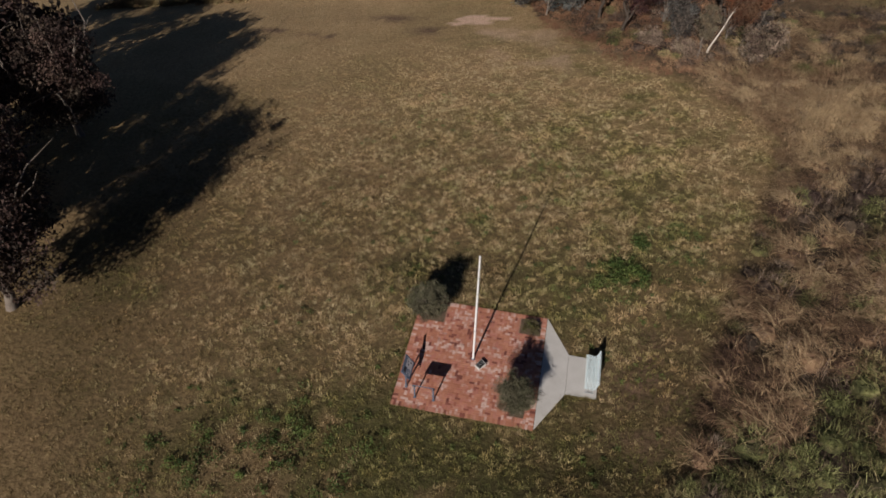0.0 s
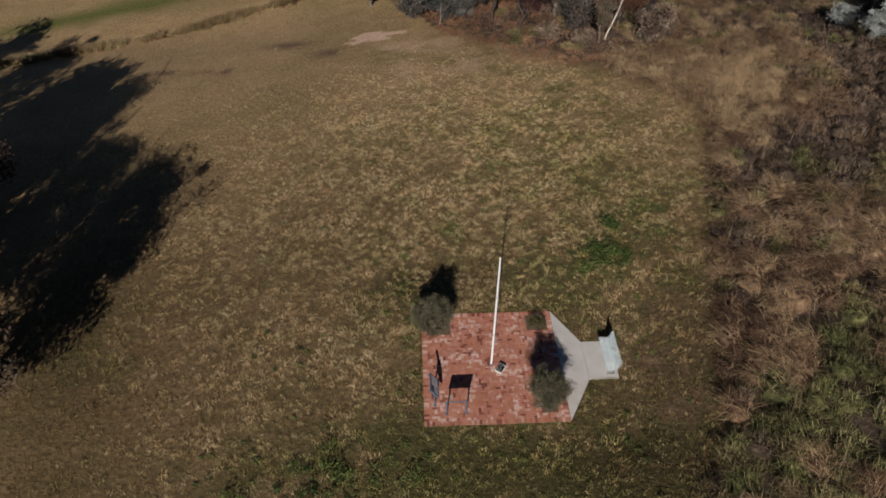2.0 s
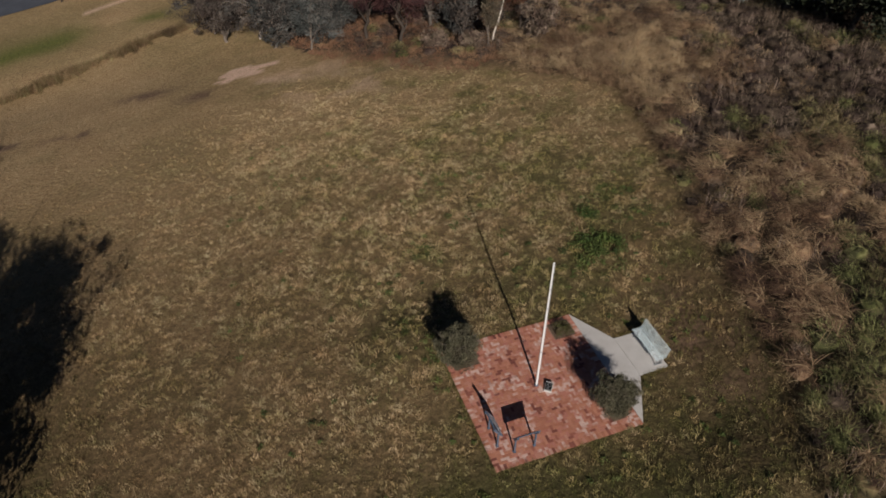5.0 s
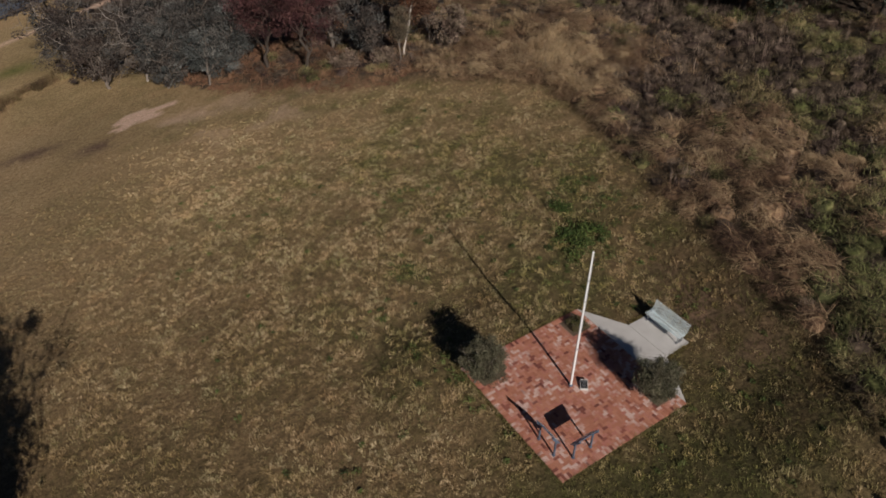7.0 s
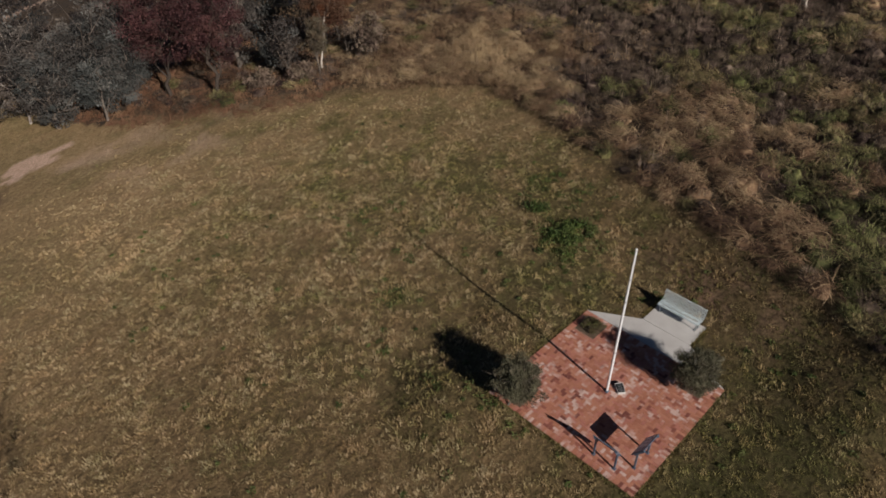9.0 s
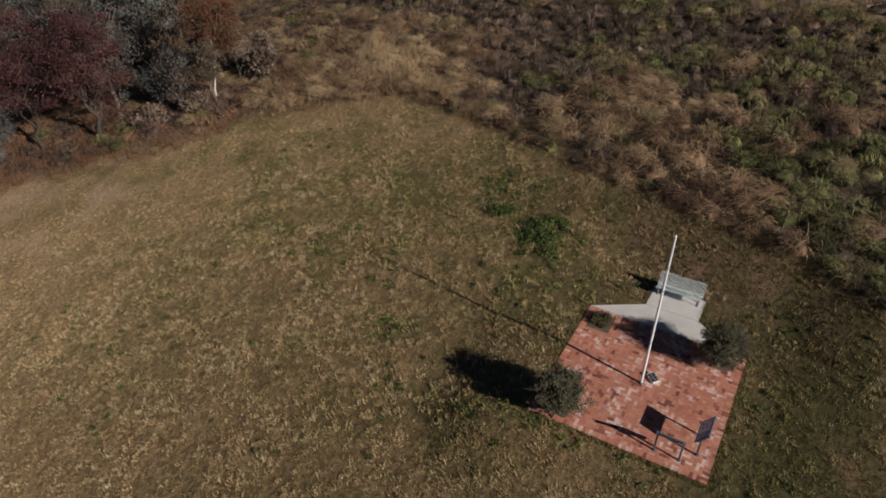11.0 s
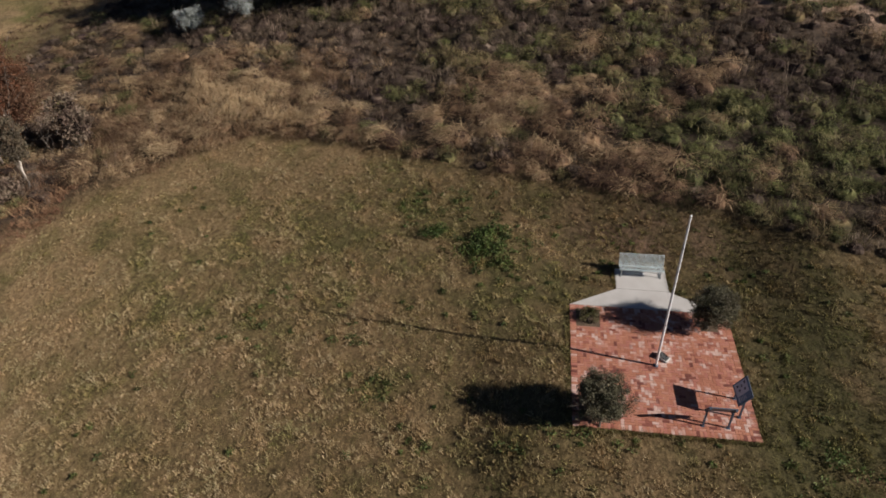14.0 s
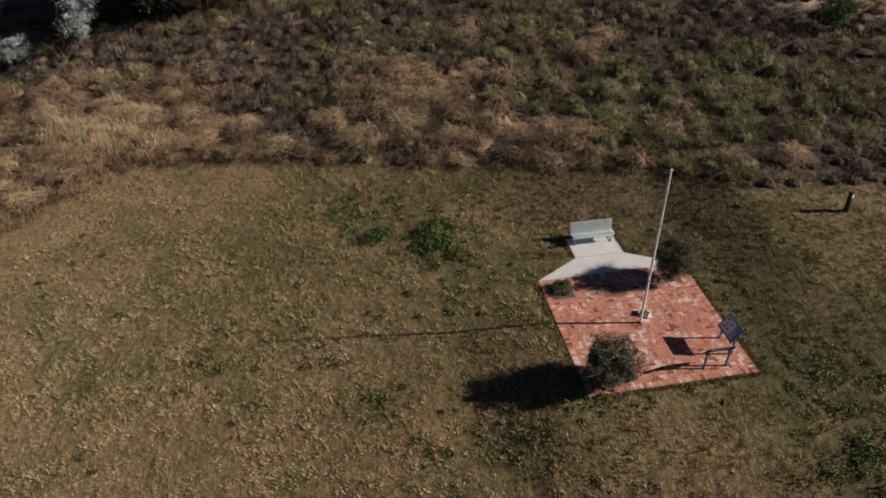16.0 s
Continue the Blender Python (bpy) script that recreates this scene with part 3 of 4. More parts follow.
sign(-1.68, -2.48, 0, ((0.12, 0.0, 0.54, 0.5, 1), (0.26, 0.14, 0.09, 0.07, 0), (0.06, 0.1, 0.08, 0.065, 0), (0.2, -0.02, 0.07, 0.065, 0), (0.02, -0.12, 0.09, 0.07, 0), (0.28, -0.16, 0.1, 0.065, 0),
                       (-0.28, 0.2, 0.22, 0.04, 1), (-0.28, 0.12, 0.22, 0.02, 1), (-0.28, 0.06, 0.2, 0.02, 1), (-0.28, 0.0, 0.22, 0.02, 1), (-0.28, -0.06, 0.18, 0.02, 1)))
sign(-2.57, -1.63, -90, ((-0.16, 0.02, 0.46, 0.4, 1), (-0.27, 0.1, 0.07, 0.07, 0), (-0.1, -0.02, 0.08, 0.065, 0), (-0.22, -0.1, 0.06, 0.065, 0), (0.22, 0.2, 0.3, 0.04, 1), (0.22, 0.11, 0.3, 0.02, 1), (0.22, 0.05, 0.28, 0.02, 1), (0.22, -0.01, 0.3, 0.02, 1),
                         (0.22, -0.16, 0.26, 0.16, 0)))


# bench of bent steel slats
def bench():
    top = new("slatted_bench")
    top.matrix_world = on_pad(5.02, 0.08, 0.0)
    prof = [(-0.1, 0.385), (-0.075, 0.425), (-0.02, 0.44), (0.1, 0.425), (0.22, 0.405), (0.3, 0.41), (0.345, 0.47), (0.38, 0.58), (0.41, 0.7), (0.435, 0.81), (0.455, 0.85), (0.49, 0.855)]
    n, wide = 38, 1.84
    for k in range(n):
        y = -wide / 2 + wide * (k + 0.5) / n
        v, q = [], []
        for i, (px, pz) in enumerate(prof):
            a, b = prof[max(i - 1, 0)], prof[min(i + 1, len(prof) - 1)]
            t = Vector((b[0] - a[0], b[1] - a[1])).normalized()
            nx, nz = -t.y * 0.007, t.x * 0.007
            for dy in (-0.0095, 0.0095):
                v += [(px + nx, y + dy, pz + nz), (px - nx, y + dy, pz - nz)]
            if i:
                o = 4 * (i - 1)
                q += [(o, o + 2, o + 6, o + 4), (o + 1, o + 5, o + 7, o + 3), (o, o + 4, o + 5, o + 1), (o + 2, o + 3, o + 7, o + 6)]
        e = 4 * (len(prof) - 1)
        q += [(0, 1, 3, 2), (e, e + 2, e + 3, e + 1)]
        arrays("slat", np.array(v), np.array(q), None, MINT, (), top)
    for y in (-0.8, 0.8):
        bm = bmesh.new()
        box(bm, -0.06, 0.34, y - 0.02, y + 0.02, 0.36, 0.4, 0.004)
        box(bm, 0.0, 0.04, y - 0.02, y + 0.02, 0.03, 0.37, 0.004)
        box(bm, 0.27, 0.31, y - 0.02, y + 0.02, 0.03, 0.37, 0.004)
        box(bm, -0.04, 0.35, y - 0.03, y + 0.03, 0.0, 0.03, 0.004)
        box(bm, 0.345, 0.375, y - 0.02, y + 0.02, 0.36, 0.46, 0.004, None)
        part("leg_frame", bm, STEEL, top, "galvanised steel leg frame")
    for x, z in ((-0.02, 0.385), (0.25, 0.375)):
        v, q = tube([(x, -0.9, z), (x, 0.9, z)], (0.016, 0.016), 8)
        arrays("rail", v, q, None, MINT, (), top)
    tagged(top, "pale mint green bench of bent steel slats", "bench")


bench()


def bollard():
    x, y = 4.8, -10.75
    top = new("marker_post")
    top.matrix_world = pose(x, y, float(land(x, y)), 0, 3, 24)
    bm = bmesh.new()
    box(bm, -0.09, 0.09, -0.07, 0.07, -0.2, 0.95, 0.012)
    part("post", bm, BLACK, top)
    bm = bmesh.new()
    box(bm, -0.093, -0.088, -0.05, 0.05, 0.68, 0.86, 0.001)
    part("reflector", bm, WHITE, top, "pale reflector plate")
    tagged(top, "short black timber marker post on the grass", "post")


bollard()


# ---- growth ----
def blades(P, count, h, root, reach, width, rng, droop=0.25, heading=None, steps=(0.0, 0.5, 1.0), bunch=0.6):
    """Clumps of bent blades at P (n x 3). Returns verts, quads, tris and the clump that each point belongs to."""
    n = len(P)
    N = n * count
    k = np.repeat(np.arange(n), count)
    az = rng.random(N) * 2 * np.pi
    if heading is not None:
        az = np.where(rng.random(N) < bunch, heading[k] + rng.normal(0, 0.6, N), az)
    hh = h[k] * rng.uniform(0.55, 1.1, N)
    rr = root[k] * np.sqrt(rng.random(N))
    ba = rng.random(N) * 2 * np.pi
    base = P[k] + np.c_[rr * np.cos(ba), rr * np.sin(ba), np.full(N, -0.02)]
    out = np.c_[np.cos(az), np.sin(az), np.zeros(N)]
    side = np.c_[-np.sin(az), np.cos(az), np.zeros(N)]
    run = reach[k] * rng.uniform(0.25, 1.0, N)
    w = width[k] * rng.uniform(0.7, 1.3, N)
    fall = 1 + droop * rng.uniform(0.3, 1.5, N)
    V = []
    for t in steps:
        p = base + out * (run * t ** 1.25)[:, None]
        p[:, 2] += hh * (2 * t - fall * t * t) / (1 / fall)
        if t < 1:
            o = side * (w * (0.5 - 0.22 * t))[:, None]
            V += [p - o, p + o]
        else:
            V.append(p)
    m = len(V)
    V = np.stack(V, 1).reshape(-1, 3)
    o = np.arange(N)[:, None] * m
    Q = np.concatenate([o[:0] + np.zeros((1, 4), int)] + [o + np.array([[2 * s, 2 * s + 1, 2 * s + 3, 2 * s + 2]]) for s in range(len(steps) - 2)])
    return V, Q, o + np.array([[m - 3, m - 2, m - 1]]), np.repeat(k, m)


ARCH = (0.0, 0.3, 0.65, 1.0)


def grown(name, sets, mat, label, category):
    """Joins sets of (verts, quads, tris, tone, green) into one object."""
    V, Q, T, tone, green, n = [], [], [], [], [], 0
    for v, q, t, a, b in sets:
        V.append(v)
        Q.append(q + n)
        T.append(t + n)
        tone.append(a)
        green.append(b)
        n += len(v)
    ob = arrays(name, np.concatenate(V), np.concatenate(Q), np.concatenate(T), mat, (("tone", np.concatenate(tone)), ("green", np.concatenate(green))))
    return tagged(ob, label, category, kind="stuff")


def scatter(n, x0, x1, y0, y1, rng):
    return rng.uniform(x0, x1, n), rng.uniform(y0, y1, n)


def free_of_pad(x, y, rim=0.0):
    a = radians(-2.7)
    u, v = x * math.cos(a) - y * math.sin(a), x * math.sin(a) + y * math.cos(a)
    pad_in = (np.abs(u) < HALF + rim) & (np.abs(v) < HALF + rim)
    slab = (u > 3) & (u < 5.5 + rim) & (np.abs(v - 0.07) < 1.05 + rim)
    cone = (u > 3) & (u < 4.2 + rim) & (np.abs(v) < 3.0 + rim - (u - 3.05) * 1.75)
    return ~(pad_in | slab | cone)


def lawn():
    """Uneven tufts, about a hand high, with dark thatched gaps between them; shade in the gaps is put into the colour.
    """
    rng = np.random.default_rng(11)
    gx, gy = np.meshgrid(np.arange(-32, 15, 0.17), np.arange(-16, 38, 0.17))
    x, y = (g.ravel() + rng.normal(0, 0.06, g.size) for g in (gx, gy))
    x, y = x + 0.5 * (fbm(x, y, 1.5, 81) - 0.5), y + 0.5 * (fbm(x, y, 1.5, 82) - 0.5)
    d = off_edge(x, y)
    near = step(31, 17, np.hypot(x + 2, y - 8))
    keep = (d < 0.4) & free_of_pad(x, y, 0.06) & (rng.random(len(x)) < 0.2 * thickness(x, y) + 0.8 * near) & (rng.random(len(x)) > 0.9 * bareness(x, y))
    x, y = x[keep], y[keep]
    n = len(x)
    c = step(0.2, 0.8, 0.7 * value_noise(x, y, 0.27, 2) + 0.3 * value_noise(x, y, 0.7, 29))
    P = np.c_[x, y, land(x, y)]
    thick = thickness(x, y)
    lush = step(-14, 2, x)
    close = step(23, 8, np.hypot(x + 2, y - 5))
    g = np.clip(greenness(x, y) + (0.1 + 0.2 * lush + 0.2 * close * lush) * (0.45 - c) + rng.normal(0.04, 0.1 + 0.1 * close, n), 0, 1)
    dull = dullness(x, y)
    # low tufts darker, tall ones paler: part of the tuft shading is in tone
    t = np.clip(0.45 + 0.2 * (fbm(x, y, 6, 40) - 0.5) + 0.3 * (fbm(x, y, 1.3, 50) - 0.5) + rng.normal(0, 0.1 + 0.22 * close, n) + (0.18 + 0.5 * close) * (c - 0.5) - dull, 0, 1)
    s = rng.uniform(0.75, 1.25, n) * (0.55 + 0.45 * thick)
    V, Q, T, k = blades(P, 16, (0.04 + 0.13 * c) * s, 0.12 * s, 0.05 + 0.07 * s, 0.02 + 0.01 * rng.random(n), rng, 0.3, 2.4 + 2.5 * (fbm(x, y, 3.0, 5) - 0.5), (0.0, 1.0), 0.35)
    tone = np.clip(t[k] + np.repeat(rng.normal(0, 0.19, len(k) // 3), 3), 0, 1)
    # longer greener tufts along the edges of the paving
    a, e = rng.uniform(-3.1, 3.1, 620), rng.uniform(0.0, 0.14, 620) + 3.05
    side = rng.integers(0, 3, 620)
    u, v = np.choose(side, (-e, a, a)), np.choose(side, (a, -e, e))
    b = rng.uniform(4.3, 5.55, 150)
    u, v = np.r_[u, b], np.r_[v, np.where(rng.random(150) < 0.5, -1.05, 1.19) + rng.normal(0, 0.03, 150)]
    ca, sa = math.cos(radians(2.7)), math.sin(radians(2.7))
    ex, ey = u * ca - v * sa, u * sa + v * ca
    m = len(ex)
    V2, Q2, T2, k2 = blades(np.c_[ex, ey, land(ex, ey)], 16, rng.uniform(0.06, 0.14, m), np.full(m, 0.07), rng.uniform(0.06, 0.14, m), np.full(m, 0.024), rng, 0.3, None, (0.0, 1.0))
    fringe = (V2, Q2, T2, np.clip(0.1 + 0.4 * rng.random(m), 0, 1)[k2], np.clip(0.3 + 0.6 * rng.random(m), 0, 1)[k2])
    grown("lawn_grass", [(V, Q, T, tone, g[k]), fringe], GRASS, "dry mown grass with greener patches", "grass")


lawn()


def leaf_clumps(C, R, count, size, rng, squash=0.75, hang=0.0, slim=0.42):
    """Leaves round the centres C with radii R. Returns verts, quads, clump of each point."""
    k = np.repeat(np.arange(len(C)), count)
    N = len(k)
    d = rng.normal(0, 1, (N, 3))
    d /= np.linalg.norm(d, axis=1)[:, None]
    d *= (rng.random(N) ** 0.45)[:, None]
    p = C[k] + d * R[k][:, None] * np.array((1, 1, squash))
    a = rng.normal(0, 1, (N, 3))
    a[:, 2] -= hang
    a /= np.linalg.norm(a, axis=1)[:, None]
    b = np.cross(a, rng.normal(0, 1, (N, 3)))
    b /= np.linalg.norm(b, axis=1)[:, None] + 1e-9
    s = (size * rng.uniform(0.6, 1.35, N))[:, None]
    V = np.stack([p - a * s * 0.5, p + b * s * slim * 0.5, p + a * s * 0.5, p - b * s * slim * 0.5], 1).reshape(-1, 3)
    return V, np.arange(N)[:, None] * 4 + np.array([[0, 1, 2, 3]]), np.repeat(k, 4)


NO_TRIS = np.zeros((0, 3), int)


def bank(x, y, d):
    return land(x, y) + 0.6 * step(-0.4, 2.5, d) * (fbm(x, y, 3.2, 14) - 0.4)


def mounds(x, y, d, R, H, count, rng, blade, reach, width, droop, heading, bunch, steps):
    """Heaps of blades: each grows from a dome of radius R and height H."""
    n = len(x)
    k = np.repeat(np.arange(n), count)
    N = len(k)
    a, u = rng.random(N) * 2 * np.pi, np.sqrt(rng.random(N))
    px, py = x[k] + R[k] * u * np.cos(a), y[k] + R[k] * u * np.sin(a)
    up = H[k] * (1 - u ** 2) ** 0.7 * rng.uniform(0.7, 1.03, N)
    P = np.c_[px, py, bank(x, y, d)[k] + up]
    head = np.where(rng.random(N) < bunch, heading[k] + rng.normal(0, 0.45, N), a + rng.normal(0, 0.5, N))
    V, Q, T, j = blades(P, 1, blade * (0.6 + 0.6 * H[k]), np.full(N, 0.01), reach * (0.5 + R[k]), np.full(N, width), rng, droop, head, steps, 1.0)
    # a solid core added in each heap, toned dark later as inner shade
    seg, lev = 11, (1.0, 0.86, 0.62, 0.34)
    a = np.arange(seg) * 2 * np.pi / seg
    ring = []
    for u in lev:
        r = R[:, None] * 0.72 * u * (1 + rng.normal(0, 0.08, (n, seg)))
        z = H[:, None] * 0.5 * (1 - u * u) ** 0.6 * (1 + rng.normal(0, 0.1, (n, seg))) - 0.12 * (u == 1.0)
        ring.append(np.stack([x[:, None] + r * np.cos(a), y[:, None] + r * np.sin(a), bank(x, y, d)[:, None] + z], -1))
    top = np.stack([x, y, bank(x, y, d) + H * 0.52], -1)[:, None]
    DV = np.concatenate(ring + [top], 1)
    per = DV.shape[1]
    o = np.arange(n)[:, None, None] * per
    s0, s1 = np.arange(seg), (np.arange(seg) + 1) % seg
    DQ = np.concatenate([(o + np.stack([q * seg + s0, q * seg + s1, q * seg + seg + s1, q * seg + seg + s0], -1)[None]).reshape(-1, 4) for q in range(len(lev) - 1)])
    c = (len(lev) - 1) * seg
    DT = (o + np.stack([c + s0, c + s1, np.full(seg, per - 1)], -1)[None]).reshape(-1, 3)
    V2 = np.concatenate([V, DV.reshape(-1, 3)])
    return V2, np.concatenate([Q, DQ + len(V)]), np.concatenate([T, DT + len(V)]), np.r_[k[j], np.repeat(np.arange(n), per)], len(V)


def scrubland():
    rng = np.random.default_rng(21)
    # low dark cover everywhere in the long growth
    x, y = scatter(16000, -6, 40, -26, 50, rng)
    d = off_edge(x, y)
    keep = (d > -0.1) & (rng.random(len(x)) < np.clip(1.2 - np.hypot(x - 12, y - 2) / 45, np.where((y > 22) & (x > 9), 0.85, 0.25), 1))
    x, y, d = x[keep], y[keep], d[keep]
    n = len(x)
    P = np.c_[x, y, bank(x, y, d)]
    weedy = np.clip(1.2 * spot(x, y, 14.5, -7, 6, 7) + 0.6 * spot(x, y, 22, 10, 6, 4) + 0.5 * spot(x, y, 12, 0, 3, 3) + 0.5 * step(0.52, 0.7, fbm(x, y, 3.5, 71)) - 0.9 * spot(x, y, 15, 24, 4, 8), 0, 1)
    weedy *= np.where(y > 30, 0.25, 1)
    pale = np.clip(1.3 * spot(x, y, 15, 25, 6, 7) + 0.5 * spot(x, y, 12.5, 12, 3, 8), 0, 1)
    weedy *= 1 - 0.7 * pale
    h = (0.1 + 0.25 * fbm(x, y, 1.3, 80)) * step(-0.3, 1.2, d) + 0.08
    V, Q, T, k = blades(P, 15, h, np.full(n, 0.24), 0.16 + h * 0.8, np.full(n, 0.028), rng, 0.45, None, (0.0, 1.0))
    tone = np.clip(0.9 * (fbm(x, y, 2.0, 90) - 0.2) + 0.2 * rng.random(n) - 0.2 + 0.4 * pale, 0, 1)
    cover = (V, Q, T, tone[k], np.clip(weedy * 0.95 + 0.1 * rng.random(n), 0, 1)[k])
    # heaps of straw, green and dead growth
    x, y = scatter(6600, 0, 36, -24, 44, rng)
    d = off_edge(x, y)
    keep = (d > 0.55 + 1.2 * step(17, 23, y)) & (rng.random(len(x)) < np.clip(1.25 - np.hypot(x - 13, y - 2) / 40, np.where((y > 20) & (x > 9), 0.75, 0.3), 1))
    x, y, d = x[keep], y[keep], d[keep]
    # a wall of tussocks along the mown edge
    wall = np.concatenate([a + (b - a) * np.linspace(0, 1, max(int(np.hypot(*(b - a)) / 0.75), 1), endpoint=False)[:, None] for a, b in zip(EDGE[:8], EDGE[1:9])])
    wall = wall + np.array((0.75, -0.1)) + rng.normal(0, 0.14, wall.shape)
    x, y = np.r_[wall[:, 0], x], np.r_[wall[:, 1], y]
    d = off_edge(x, y)
    # keep them apart
    order, ok = np.r_[np.arange(len(wall)), len(wall) + rng.permutation(len(x) - len(wall))], np.zeros(len(x), bool)
    for q in order:
        near = ok & (np.abs(x - x[q]) < 0.76) & (np.abs(y - y[q]) < 0.76)
        ok[q] = not near.any() or np.hypot(x[near] - x[q], y[near] - y[q]).min() > 0.74
    x, y, d = x[ok], y[ok], d[ok]
    straw = 1.4 * np.exp(-(d / 2.0) ** 2) * step(-6, 0, y) + 2.6 * spot(x, y, 17.2, 4.6, 2.7, 3.2) + 1.2 * spot(x, y, 12.5, 1.8, 2.0, 3.5) + 3.5 * spot(x, y, 17, 25, 5, 8) + 1.2 * spot(x, y, 20, 38, 8, 7) + 1.8 * spot(x, y, 8.3, -9.6, 1.3, 1.4) + 0.4 * spot(x, y, 11, -4, 3, 5) + 0.18
    green = 2.2 * spot(x, y, 15.2, -8, 3.0, 7.0) + 0.8 * spot(x, y, 27, 12, 2.5, 3) + 0.3 * spot(x, y, 10, -5, 2.5, 4) + 0.85 * spot(x, y, 22, 9, 5, 4) + 0.45 * spot(x, y, 15, 13, 2.5, 2.5) + 0.26
    dead = 0.5 * np.exp(-(d / 1.3) ** 2) * (y < -2) + 1.6 * spot(x, y, 20.5, -10, 3.6, 6) + 1.0 * spot(x, y, 19, 15, 4, 4) + 1.3 * spot(x, y, 25, 20, 7, 8) + 0.6 * (y > 31) + 0.4
    roll = (0.38 * step(0.3, 0.7, fbm(x, y, 2.4, 91)) + 0.62 * rng.random(len(x))) * (straw + green + dead)
    kind = np.where(roll < straw, 0, np.where(roll < straw + green, 1, 2))
    made = {}
    flow = 3.0 + 6 * (fbm(x, y, 4, 55) - 0.5)
    for which in (0, 1, 2):
        m = kind == which
        n = int(m.sum())
        R = rng.uniform(0.36, 0.92, n) * (0.75 + 0.3 * step(0.5, 2.0, d[m]))
        H = R * rng.uniform(0.7, 1.25, n) * np.where(y[m] > 31, 0.6, np.where((y[m] > 19) & (x[m] < 20), 0.65, 1))
        base = rng.random(n)
        if which == 0:
            V, Q, T, k, shade_core = mounds(x[m], y[m], d[m], R, H, 195, rng, 0.2, 1.0, 0.018, 0.8, flow[m], 0.75, ARCH)
            # the last term paints the shaded face of the edge wall into the tone
            tone = np.clip(0.48 + 0.7 * (base - 0.5) + 0.42 * spot(x[m], y[m], 17, 25, 5, 8) - 0.2 * np.exp(-(d[m] / 1.6) ** 2) * (y[m] < 13), 0, 1)
            tone, g, per = tone[k], np.zeros(len(k)), 7
        elif which == 1:
            V, Q, T, k, shade_core = mounds(x[m], y[m], d[m], R, H * 0.95, 165, rng, 0.24, 0.6, 0.018, 0.75, flow[m], 0.5, (0.0, 0.5, 1.0))
            tone, g, per = (0.22 + 0.5 * base)[k], np.clip(0.48 + 0.65 * (rng.random(n) - 0.2) + 0.35 * spot(x[m], y[m], 17, -7, 5, 8), 0, 1)[k], 5
        else:
            V, Q, T, k, shade_core = mounds(x[m], y[m], d[m], R, H * 0.85, 105, rng, 0.32, 0.4, 0.018, 0.25, flow[m], 0.3, (0.0, 0.5, 1.0))
            tone, g, per = np.clip(0.17 + 0.7 * base ** 1.4 - 0.3 * spot(x[m], y[m], 21, -11, 4, 7), 0.05, 1)[k], np.clip(0.35 * rng.random(n), 0, 1)[k], 5
        # the added cores are darkened, standing for shade deep between the blades
        tone = np.where(np.arange(len(k)) < shade_core, tone + (rng.random(n)[k] - 0.5) * 0.2, 0.22 * tone)
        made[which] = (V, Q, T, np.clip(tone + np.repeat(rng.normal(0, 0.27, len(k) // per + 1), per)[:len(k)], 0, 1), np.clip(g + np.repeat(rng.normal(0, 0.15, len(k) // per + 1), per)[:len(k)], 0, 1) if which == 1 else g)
    # a swathe of long pale grass at the corner of the field
    sx_, sy_ = scatter(5200, 10, 27, 15, 42, rng)
    sd = off_edge(sx_, sy_)
    sk = (sd > 0.3) & (rng.random(len(sx_)) < 1.3 * spot(sx_, sy_, 17.5, 25, 4.5, 7) * (0.3 + step(0.35, 0.6, fbm(sx_, sy_, 2.0, 35))))
    sx_, sy_, sd = sx_[sk], sy_[sk], sd[sk]
    n = len(sx_)
    lift = 0.35 * step(0.35, 0.65, fbm(sx_, sy_, 1.6, 37))
    V, Q, T, k = blades(np.c_[sx_, sy_, bank(sx_, sy_, sd) + lift], 22, rng.uniform(0.25, 0.5, n), np.full(n, 0.3), rng.uniform(0.5, 1.0, n), np.full(n, 0.018), rng, 0.7, 3.4 + 3 * (fbm(sx_, sy_, 5, 56) - 0.5), (0.0, 0.5, 1.0), 0.85)
    swathe = (V, Q, T, np.clip((0.5 + 1.2 * (fbm(sx_, sy_, 1.8, 38) - 0.4))[k] + np.repeat(rng.normal(0, 0.15, len(k) // 5), 5), 0, 1), np.zeros(len(k)))
    # leaves among the green heaps
    m = kind == 1
    gx, gy, gd = x[m], y[m], d[m]
    n = len(gx)
    C = np.c_[gx, gy, bank(gx, gy, gd) + 0.3]
    V, Q, k = leaf_clumps(C, rng.uniform(0.4, 0.75, n), 90, 0.065, rng, 0.65, 0, 0.32)
    leafy = (V, Q, NO_TRIS, np.clip((0.2 + 0.6 * rng.random(n))[k] + np.repeat(rng.normal(0, 0.18, len(k) // 4), 4), 0, 1), np.clip(0.2 + 0.6 * rng.random(n), 0, 1)[k])
    # single tall stems
    x, y = scatter(420, 8, 34, -22, 34, rng)
    d = off_edge(x, y)
    x, y, d = x[d > 0.8], y[d > 0.8], d[d > 0.8]
    n = len(x)
    V, Q, T, k = blades(np.c_[x, y, bank(x, y, d)], 9, rng.uniform(0.7, 1.3, n), np.full(n, 0.2), np.full(n, 0.5), np.full(n, 0.018), rng, 0.0)
    stems = (V, Q, T, (0.4 + 0.6 * rng.random(n))[k], np.zeros(len(k)))
    x, y = scatter(420, 26, 31, 13, 36, rng)
    keep = np.abs(x - 29.2 + 0.06 * (y - 24)) < 1.6 * fbm(x, y, 3, 97) + 0.4
    x, y = x[keep], y[keep]
    n = len(x)
